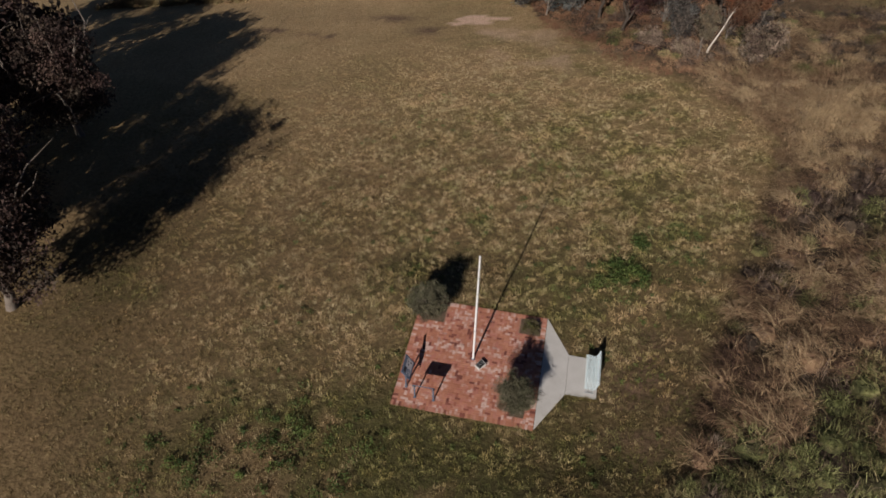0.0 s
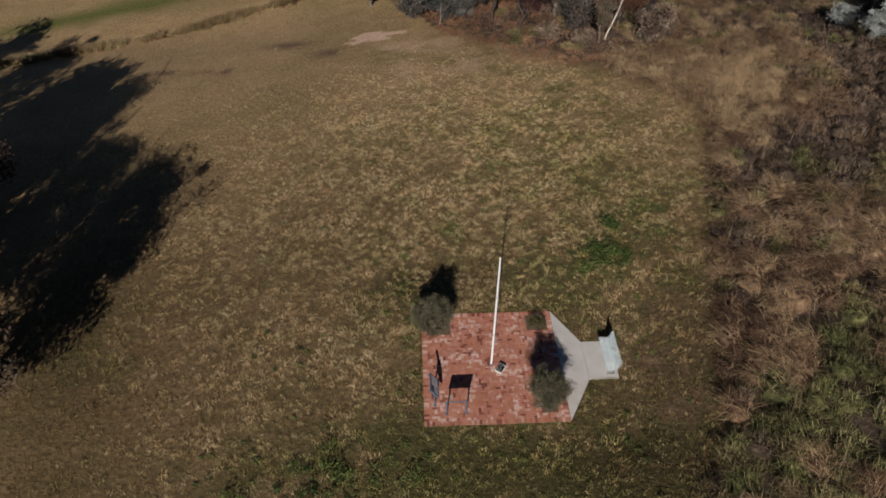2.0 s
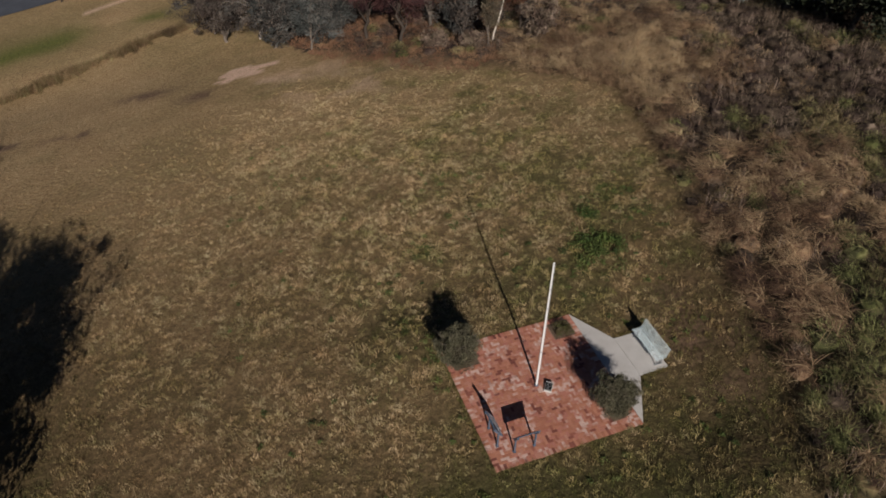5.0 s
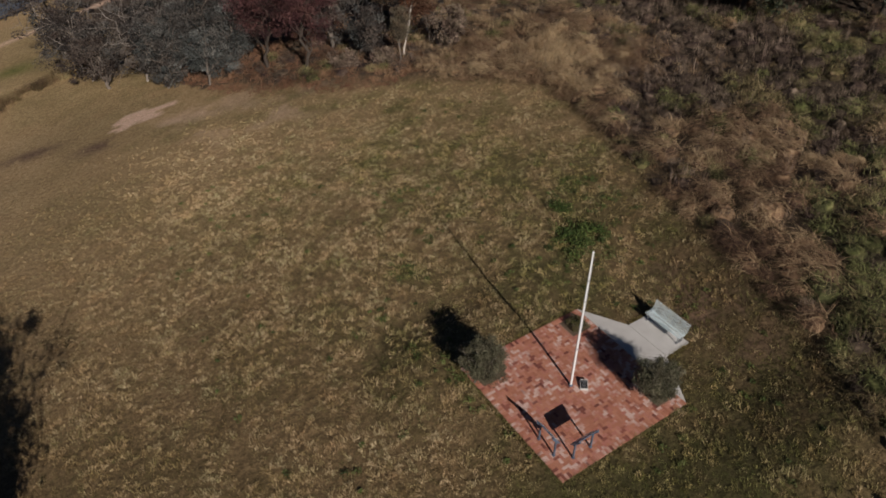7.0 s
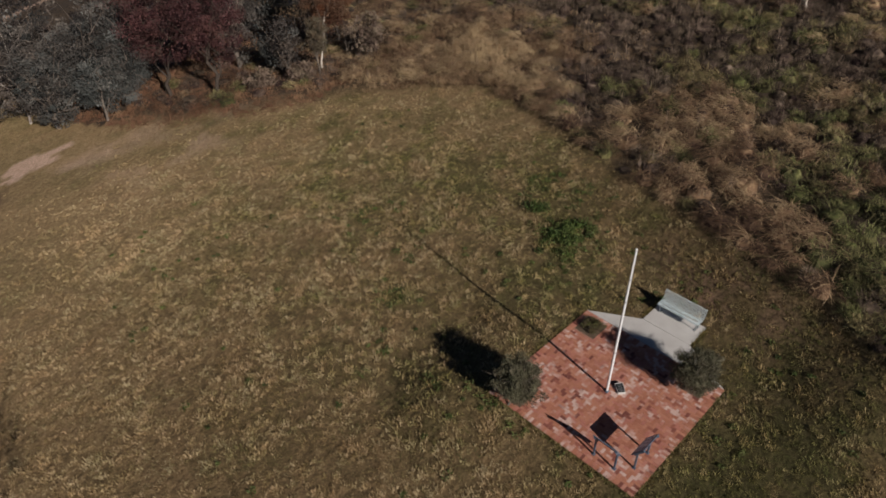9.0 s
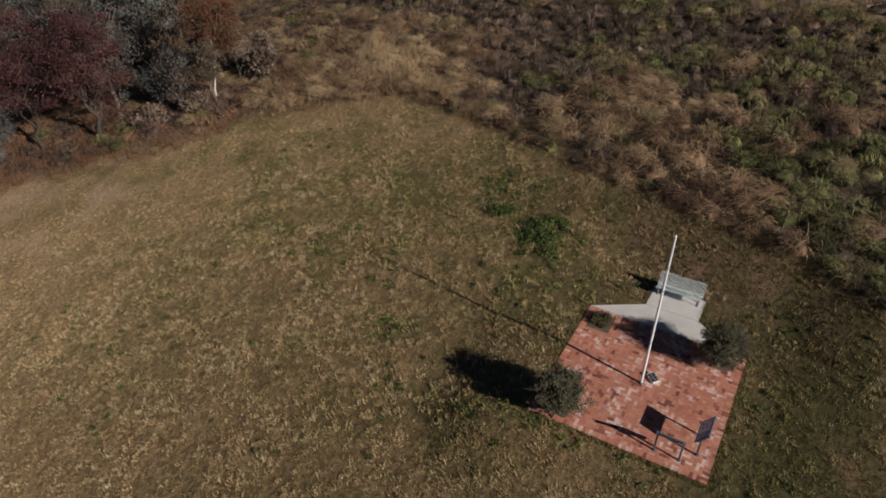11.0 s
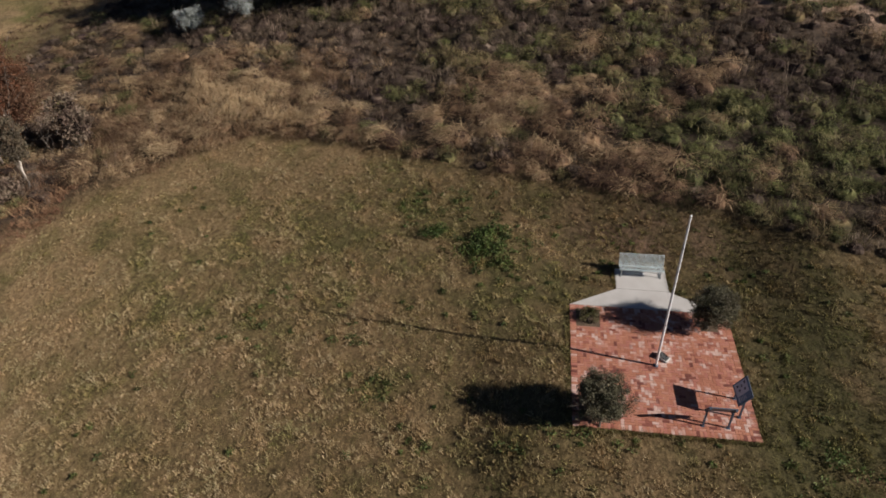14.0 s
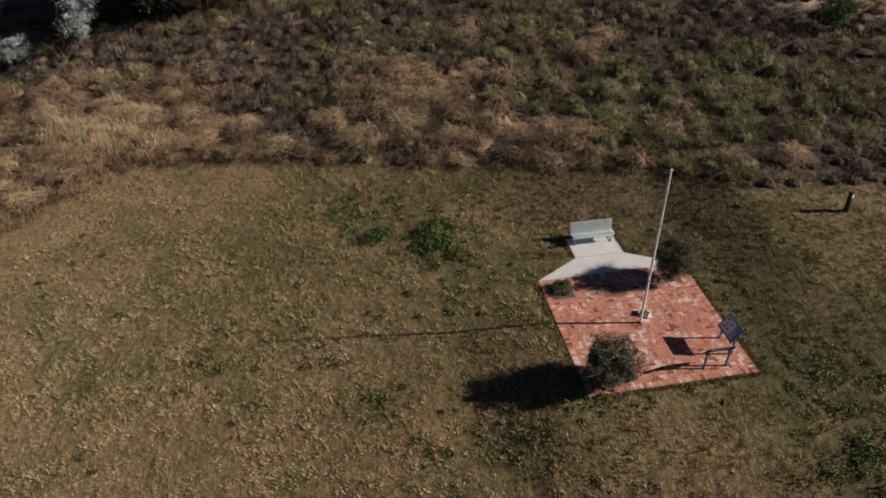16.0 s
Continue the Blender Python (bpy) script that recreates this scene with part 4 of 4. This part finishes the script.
    V, Q, T, k = blades(np.c_[x, y, bank(x, y, off_edge(x, y))], 4, rng.uniform(0.8, 1.7, n), np.full(n, 0.25), np.full(n, 0.25), np.full(n, 0.02), rng, -0.2, None, (0.0, 1.0))
    grown("creek_reeds", [(V, Q, T, rng.random(n)[k], np.zeros(len(k)))], REED, "tall thin pale dry reeds by the creek", "reeds")
    x, y = scatter(9000, -8, 16, 30, 48, rng)
    d = off_edge(x, y)
    keep = (d > -0.8) & (rng.random(len(x)) < 0.25 + 0.9 * step(0.35, 0.6, fbm(x, y, 1.2, 61)))
    x, y, d = x[keep], y[keep], d[keep]
    n = len(x)
    h = rng.uniform(0.12, 0.4, n) * step(-1.0, 1.0, d) + 0.05
    V, Q, T, k = blades(np.c_[x, y, bank(x, y, d)], 14, h, np.full(n, 0.24), 0.12 + h * 0.8, np.full(n, 0.03), rng, 0.5, None, (0.0, 1.0))
    tone = np.clip(0.1 + 0.9 * (fbm(x, y, 1.6, 62) - 0.1) + 0.25 * (rng.random(n) - 0.5), 0, 1)
    grown("russet_grass", [(V, Q, T, tone[k], (0.35 * rng.random(n))[k])], RUSSET, "low russet brown rank grass under the trees", "grass")
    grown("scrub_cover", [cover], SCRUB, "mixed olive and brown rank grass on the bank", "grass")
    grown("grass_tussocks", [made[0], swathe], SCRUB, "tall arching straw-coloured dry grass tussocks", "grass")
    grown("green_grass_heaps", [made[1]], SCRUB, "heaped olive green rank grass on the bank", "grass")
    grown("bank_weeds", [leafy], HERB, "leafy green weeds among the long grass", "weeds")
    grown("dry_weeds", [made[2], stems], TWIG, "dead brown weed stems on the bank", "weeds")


scrubland()


def lawn_weeds():
    rng = np.random.default_rng(31)
    C, R, mat_like = [], [], []
    for cx, cy, r, n in ((6.0, 7.0, 0.55, 22), (6.9, 6.7, 0.4, 12), (5.1, 6.5, 0.3, 5), (6.9, 9.3, 0.3, 10), (6.5, 8.2, 0.3, 4), (6.8, 4.6, 0.5, 3), (8.5, 9.0, 0.6, 5), (9.1, 10.3, 0.8, 6), (-2, 10, 0.4, 6), (1.3, 15.8, 0.4, 5),
                         (-7.1, -5.9, 0.8, 12), (-9.4, -7.1, 1.0, 14), (-6.8, -4.7, 0.6, 10), (-4.0, -6.0, 0.7, 9), (-12.9, -7.6, 0.7, 6), (-3.4, -5.1, 0.5, 5), (-10.5, -8.6, 1.2, 9), (-8, -8.5, 1.2, 8),
                         (-3.4, 3.7, 0.5, 6), (4.6, 5.2, 0.6, 5), (0.6, 11.5, 0.4, 4), (-5.9, -5.4, 0.6, 6), (8.3, 8.2, 0.6, 6), (-4.6, 7.5, 0.3, 2)):
        loose = n < 9
        for _ in range(n * (2 if loose else 1)):
            x, y = cx + rng.normal(0, r * (1.5 if loose else 1)), cy + rng.normal(0, r * (1.5 if loose else 1))
            if not free_of_pad(np.array([x]), np.array([y]), 0.15)[0]:
                continue
            s = rng.uniform(0.16, 0.34) if loose else rng.uniform(0.22, 0.5)
            mat_like.append(loose)
            C.append((x, y, float(land(x, y)) + (0.12 if loose else 0.35) * s + 0.03))
            R.append(s)
    for _ in range(420):
        x, y = rng.uniform(-12, 10), rng.uniform(-9, 25)
        if fbm(x, y, 3.0, 19) * fbm(x, y, 0.9, 20) < 0.3 or not free_of_pad(np.array([x]), np.array([y]), 0.2)[0] or off_edge(np.array([x]), np.array([y]))[0] > -0.5:
            continue
        s = rng.uniform(0.1, 0.24)
        mat_like.append(True)
        C.append((x, y, float(land(x, y)) + 0.05))
        R.append(s)
    C, R, mat_like = np.array(C), np.array(R), np.array(mat_like)
    sets = []
    for m, count, flat in ((~mat_like, 84, 0.6), (mat_like, 34, 0.22)):
        V, Q, k = leaf_clumps(C[m], R[m], count, 0.095, rng, flat, 0, 0.5)
        n = int(m.sum())
        tone = np.clip(0.1 + 0.75 * rng.random(n), 0, 1) + 0.05
        sets.append((V, Q, NO_TRIS, np.clip(tone[k] + np.repeat(rng.normal(0, 0.15, len(k) // 4), 4), 0, 1), np.clip((0.8 if flat > 0.5 else 0.6) + 0.2 * rng.random(n), 0, 1)[k]))
    grown("lawn_weeds", sets, WEED, "low green weeds growing in the lawn", "weeds")


lawn_weeds()


def grass_strip():
    """Unmown strip along the old fence line at the foot of the field."""
    rng = np.random.default_rng(41)
    line = np.array([(-48, 39.5), (-36.5, 44.9), (-26, 50.2), (-16.6, 54.6), (-10.5, 56.6)])
    seg = rng.integers(0, 4, 2400)
    t = rng.random(2400)
    p = line[seg] + (line[seg + 1] - line[seg]) * t[:, None] + rng.normal(0, 0.4, (2400, 2))
    gap = fbm(p[:, 0], p[:, 1], 2.0, 77)
    p, gap = p[gap > 0.35], gap[gap > 0.35]
    n = len(p)
    P = np.c_[p, land(p[:, 0], p[:, 1])]
    h = rng.uniform(0.35, 0.9, n) * (0.35 + 1.2 * gap)
    V, Q, T, k = blades(P, 16, h, np.full(n, 0.3), h * 0.8, np.full(n, 0.04), rng, 0.1, None, (0.0, 1.0))
    tone = np.clip(0.14 + 0.9 * (fbm(p[:, 0], p[:, 1], 3.0, 78) - 0.3) + 0.3 * rng.random(n), 0, 1)
    grown("fence_line_grass", [(V, Q, T, tone[k], (0.6 * rng.random(n))[k])], SCRUB, "unmown strip of tall brown grass", "grass")


grass_strip()


# ---- trees and shrubs ----
def tree(name, label, category, x, y, h, spread, mat, bark, seed, lean=(0, 0), limbs=7, clumps=50, leaves=150, size=0.17, clump_r=0.75, green=0.8, first=0.25,
         trunk_r=0.16, low=0.3, hang=0.8, wobble=0.018, group="", squash=0.7, sink=0.15, stems=1, limb_bark=None):
    rng = np.random.default_rng(seed)
    z0 = float(land(x, y))
    top = new(name)
    top.matrix_world = pose(x, y, z0)
    fork = np.array((lean[0], lean[1], h * 0.58))
    trunks = []
    for s in range(stems):
        off = np.zeros(3) if s == 0 else np.r_[rng.normal(0, 0.25, 2), 0]
        end = fork + (0 if s == 0 else np.r_[rng.normal(0, spread * 0.35, 2), 0])
        line = bend(off - (0, 0, sink), end, 0.0, 7, h * wobble, rng)
        line[:, :2] -= (np.linspace(0, 1, 7) * (1 - np.linspace(0, 1, 7)))[:, None] * np.array(lean) * 0.5
        trunks.append((line, tube(line, trunk_r * np.array((1.35, 1.0, 0.88, 0.76, 0.62, 0.5, 0.34)) * (1 if s == 0 else 0.7), 9)))
    v, q = tubes([t for _, t in trunks])
    arrays("trunk", v, q, None, bark, (), top, True)
    mid = np.array((lean[0], lean[1], h * (low + 1) / 2))
    rad = np.array((spread, spread, h * (1 - low) / 2))
    tips = []
    for k in range(limbs):
        line = trunks[k % stems][0]
        s = first + (0.98 - first) * k / max(limbs - 1, 1)
        i = min(int(s * 6), 5)
        start = line[i] + (line[i + 1] - line[i]) * (s * 6 - i)
        a = 2.4 * k + rng.uniform(-0.4, 0.4)
        u = rng.uniform(0.55, 0.95)
        end = mid + rad * np.array((math.cos(a) * u, math.sin(a) * u, rng.uniform(-0.5, 0.75)))
        end[2] = max(end[2], start[2] + 0.1 * h)
        path = bend(start, end, 0.04 * h, 6, 0.02 * h, rng)
        r = trunk_r * (0.55 - 0.25 * s)
        pieces = [tube(path, np.linspace(r, r * 0.25, 6), 6)]
        for _ in range(3):
            j = rng.integers(2, 6)
            e = path[j] + rng.normal(0, 1, 3) * rad * 0.28 + (0, 0, 0.05 * h)
            pieces.append(tube(bend(path[j], e, 0.02 * h, 4, 0.01 * h, rng), np.linspace(r * 0.4, r * 0.12, 4), 5))
            tips.append(e)
        tips.append(end)
        v, q = tubes(pieces)
        arrays("limb", v, q, None, limb_bark or bark, (), top, True)
    if clumps:
        d = rng.normal(0, 1, (clumps, 3))
        d /= np.linalg.norm(d, axis=1)[:, None]
        C = mid + d * rad * (rng.uniform(0.35, 1.0, clumps) ** 0.6)[:, None]
        pull = rng.integers(0, len(tips), clumps)
        C = C * 0.72 + np.array(tips)[pull] * 0.28
        R = clump_r * rng.uniform(0.45, 1.45, clumps)
        V, Q, k = leaf_clumps(C, R, leaves, size, rng, squash, hang)
        tone = np.clip(rng.normal(0.47, 0.24, clumps), 0, 1)
        g = np.clip(green + rng.normal(0, 0.2, clumps), 0, 1)
        arrays("crown", V, Q, None, mat, (("tone", np.clip(tone[k] + np.repeat(rng.normal(0, 0.12, len(V) // 4), 4), 0, 1)), ("green", g[k])), top)
    return tagged(top, label, category, group)


# shrubs in the planting beds
def bed_shrub(x, y, h, r, seed, label, clumps, leaves, leaf=SHRUB, green=0.6):
    p = PAD @ Vector((x, y, 0))
    ob = tree("shrub", label, "shrub", p.x, p.y, h, r, leaf, BARK, seed, limbs=9, clumps=clumps, leaves=leaves, size=0.06, clump_r=0.24 if h > 1 else 0.15, green=green,
              first=0.1, trunk_r=0.045, low=0.0, hang=0.2, group="shrubs in the paving", stems=3, sink=0.0, squash=0.85)
    ob.matrix_world = Matrix.Translation((p.x, p.y, -0.012))


bed_shrub(-2.55, 2.15, 1.85, 1.08, 101, "rounded grey-green shrub overhanging its paving bed", 180, 190)
bed_shrub(2.2, -2.17, 2.1, 0.97, 102, "rounded grey-green shrub beside the concrete apron", 175, 190)
bed_shrub(2.31, 2.33, 0.34, 0.48, 103, "low sparse dark shrub in a soil bed", 44, 60, WEED, 0.05)

# grey gums at the foot of the field
for k, (x, y, h, r, lx, ly, g) in enumerate(((-6.6, 48.4, 9.5, 4.2, 0.4, -0.6, 0.25), (-1.6, 46.6, 9.0, 4.0, -0.4, -1.2, 0.6), (-10.6, 52.4, 8.5, 3.8, -0.5, 0, 0.15), (-4, 54, 11, 4.4, 0, 0, 0.4), (2.6, 51, 10, 4.0, 0, 0, 0.5),
                                             (12.6, 45.5, 9, 3.8, 0.3, -0.5, 0.8), (8.0, 47.5, 10, 4.0, 0, 0, 0.6), (18.5, 47, 9.5, 4.0, 0, 0, 0.5), (-12, 60, 10, 4, 0, 0, 0.3), (-5.4, 45.4, 6.5, 2.8, 0, -0.6, 0.7), (0.6, 45.2, 7, 2.8, 0, 0, 0.4), (-9.6, 49.6, 6.5, 2.6, 0, 0, 0.1), (7.7, 40.9, 9.0, 2.9, -0.3, 0.4, 0.3), (-0.6, 43.6, 6.0, 2.2, 0.2, -0.3, 0.8))):
    near = k in (0, 1, 2, 9, 11, 12, 13)
    tree("gum_tree", "grey-green gum tree with a dense drooping crown", "tree", x, y, h, r, EUC, GUMBARK if k in (0, 2) else BARK, 200 + k, (lx, ly), 13, 95, 160 if near else 70, 0.15 if near else 0.26, 0.66, g, 0.12, 0.09 if k in (0, 2) else 0.14, -0.05, 1.0, group="gum trees")
tree("gum_sapling", "blue-grey young gum with foliage to the ground", "tree", -2.6, 42.7, 5.0, 1.9, EUC, BARK, 215, (0.2, 0.5), 7, 60, 170, 0.17, 0.62, 1.0, 0.1, 0.09, 0.0, 0.8)
for k, (x, y, h, r) in enumerate(((4.3, 38.3, 9.4, 3.1), (2.2, 41.8, 9.8, 3.5))):
    tree("plum_tree", "dark red-leaved plum tree in rank grass", "tree", x, y, h, r, PLUM, DARKBARK, 230 + k, (0.3, -0.2), 10, 90, 230, 0.13, 0.8, 0.2, 0.2, 0.14, 0.16, 0.3, group="plum trees")
tree("withered_gum", "slender gum with brown withered leaves", "tree", 10.15, 33.35, 4.8, 0.75, RUST, BARK, 239, (0.2, 0.0), 9, 50, 130, 0.13, 0.4, 0.9, 0.3, 0.05, 0.22, 0.8)
tree("white_gum", "leaning white-trunked gum with rust-brown withered leaves", "tree", 10.8, 33.9, 8.0, 2.1, RUST, PALEBARK, 241, (1.8, 1.2), 11, 150, 210, 0.12, 0.6, 0.2, 0.4, 0.072, 0.24, 0.9, 0.004, limb_bark=BARK)
for k, (x, y, h, r, g) in enumerate(((8.6, 34.9, 5.0, 1.3, 0.3), (12.4, 36.6, 5.4, 1.5, 0.1), (8.6, 37.2, 3.4, 1.3, 0.8), (14.6, 37, 5, 1.4, 0.2))):
    tree("sparse_gum", "thin pale-barked gum with sparse grey leaves", "tree", x, y, h, r, EUC, BARK, 242 + k, (0.1, 0.1), 8, 36, 110, 0.15, 0.55, g, 0.2, 0.08, 0.08, 0.9, group="sparse gums")
for k, (x, y, h, r) in enumerate(((14.0, 32.3, 2.6, 1.3), (15.2, 33.6, 3.2, 1.2), (9.0, 34.0, 1.6, 0.9), (6.6, 35.6, 1.4, 0.9))):
    tree("bare_bush", "grey leafless twiggy bush", "bush", x, y, h, r, TWIG, BARK, 250 + k, (0, 0), 14, 34, 70, 0.2, 0.5, 0.1, 0.05, 0.04, 0.05, 0.0, group="bare bushes", stems=4)
# silver bushes and the dark row along the creek
for k, (x, y, h, r, ly) in enumerate(((27.9, 28.8, 4.4, 1.4, -1.9), (27.6, 31.6, 2.4, 1.1, -0.2), (31.2, 34.5, 4.6, 1.5, 0.0))):
    tree("silver_bush", "small tree with silver-white leaves", "tree", x, y, h, r, SILVER, DARKBARK, 260 + k, (0.2, ly), 8, 40, 120, 0.11, 0.45, 0.5, 0.25, 0.1, 0.2, 0.3, group="silver bushes")
for k, (x, y) in enumerate(((31.6, 17.0), (31.4, 19.8), (31.4, 22.6), (32.0, 25.4), (33.2, 28.4), (36.6, 12.6), (37.5, 17.5), (37.0, 23.0), (38.0, 28.5), (41.5, 8.0), (42.0, 14.0), (42.0, 21.0))):
    tree("creek_tree", "dense dark tree of the creek row", "tree", x, y, 8.5 + 1.2 * math.sin(k * 1.7), 3.6, DARKLEAF, DARKBARK, 280 + k, (0, 0), 6, 70, 80, 0.34, 1.2, 0.4, 0.1, 0.2, -0.04, 0.5, group="creek trees")
tree("pale_bare_tree", "leafless tree with several pale trunks", "tree", 34.5, 10.2, 6.5, 2.2, TWIG, PALEBARK, 297, (0.4, 0.2), 10, 0, 0, 0.2, 0.5, 0.1, 0.2, 0.13, 0.3, 0.0, stems=4)
tree("pale_bare_tree", "thin leafless sapling with pale stems", "tree", 13.3, 33.6, 3.4, 0.7, TWIG, BARK, 298, (0.4, 0.2), 9, 16, 60, 0.1, 0.4, 0.1, 0.2, 0.03, 0.2, 0.0, stems=3)
tree("round_bush", "round dense olive green bush", "bush", 19.9, -18.4, 2.4, 1.3, WEED, DARKBARK, 300, (0, 0), 8, 60, 110, 0.11, 0.42, 1.0, 0.05, 0.06, 0.0, 0.0, stems=3)
# gums that shade the west of the field
for k, (x, y, h, r, lx, ly) in enumerate(((-23.6, -1.6, 10.0, 4.1, 0.3, 0), (-31.2, 14.2, 9.0, 3.6, 0, 0), (-27.8, 3.2, 9.6, 3.4, 0, 0), (-33.5, 5, 10.5, 4.2, 0, 0), (-37, 12, 11.5, 4.4, 0, 0), (-39, 1, 11.5, 4.4, 0, 0),
                                          (-43, 18, 12, 4.4, 0, 0), (-44.5, 8, 12, 4.4, 0, 0), (-31, -5, 10, 4, 0, 0), (-49, 24, 12, 4.4, 0, 0), (-35.6, 16.8, 10, 4.2, 0, 0))):
    tree("shade_gum", "large brown-grey gum tree casting deep shade", "tree", x, y, h, r, BROWNGUM, BARK, 320 + k, (lx, ly), 10, 190 if k == 0 else 130 if k < 3 else 80, 190 if k < 3 else 75, 0.22 if k < 3 else 0.5, 1.1, 0.12, 0.15, 0.24, -0.02, 1.0, group="shade gums")


# far road
def road():
    bm = bmesh.new()
    a, b = np.array((-90.0, 49.4)), np.array((40.0, 99.6))
    d = (b - a) / np.linalg.norm(b - a)
    side = np.array((-d[1], d[0]))
    rows = []
    for k in range(41):
        c = a + (b - a) * k / 40
        row = []
        for s in (0.0, 7.0):
            px, py = c + side * s
            row.append(bm.verts.new((px, py, float(land(px, py)) + 0.06)))
        rows.append(row)
    for r0, r1 in zip(rows, rows[1:]):
        bm.faces.new((r0[0], r1[0], r1[1], r0[1]))
    bmesh.ops.recalc_face_normals(bm, faces=bm.faces)
    tagged(part("road", bm, ASPHALT), "grey asphalt road beyond the field", "road", kind="structure")


road()


def road_barrier():
    """Low timber rail on short posts along the near edge of the road."""
    top = new("road_barrier")
    x0, y0 = -27.0, 72.9
    top.matrix_world = pose(x0, y0, float(land(x0, y0)), 0, 0, 21.1)
    back = top.matrix_world.inverted()
    line = []
    for k in range(13):
        p = top.matrix_world @ Vector((1.3 * k, 0, 0))
        p.z = float(land(p.x, p.y))
        line.append(back @ p)
    for p in line:
        bm = bmesh.new()
        box(bm, p.x - 0.09, p.x + 0.09, -0.09, 0.09, p.z - 0.2, p.z + 0.46, 0.015)
        part("post", bm, DARKBARK, top)
    for p, q in zip(line, line[1:]):
        v, f = tube([(p.x - 0.06, 0, p.z + 0.5), ((p.x + q.x) / 2, 0.01, (p.z + q.z) / 2 + 0.5), (q.x + 0.02, 0, q.z + 0.5)], (0.085, 0.09, 0.08), 8)
        arrays("rail", v, f, None, DARKBARK, (), top, True)
    tagged(top, "low dark timber barrier beside the road", "barrier")


road_barrier()
tree("white_gum", "tall white-trunked gum beside the road", "tree", -19.7, 75.3, 9.5, 2.4, EUC, PALEBARK, 371, (-1.8, 0.3), 8, 50, 90, 0.2, 0.7, 0.4, 0.6, 0.2, 0.62, 0.8, 0.004)

# the paving bricks last
lay_bricks()
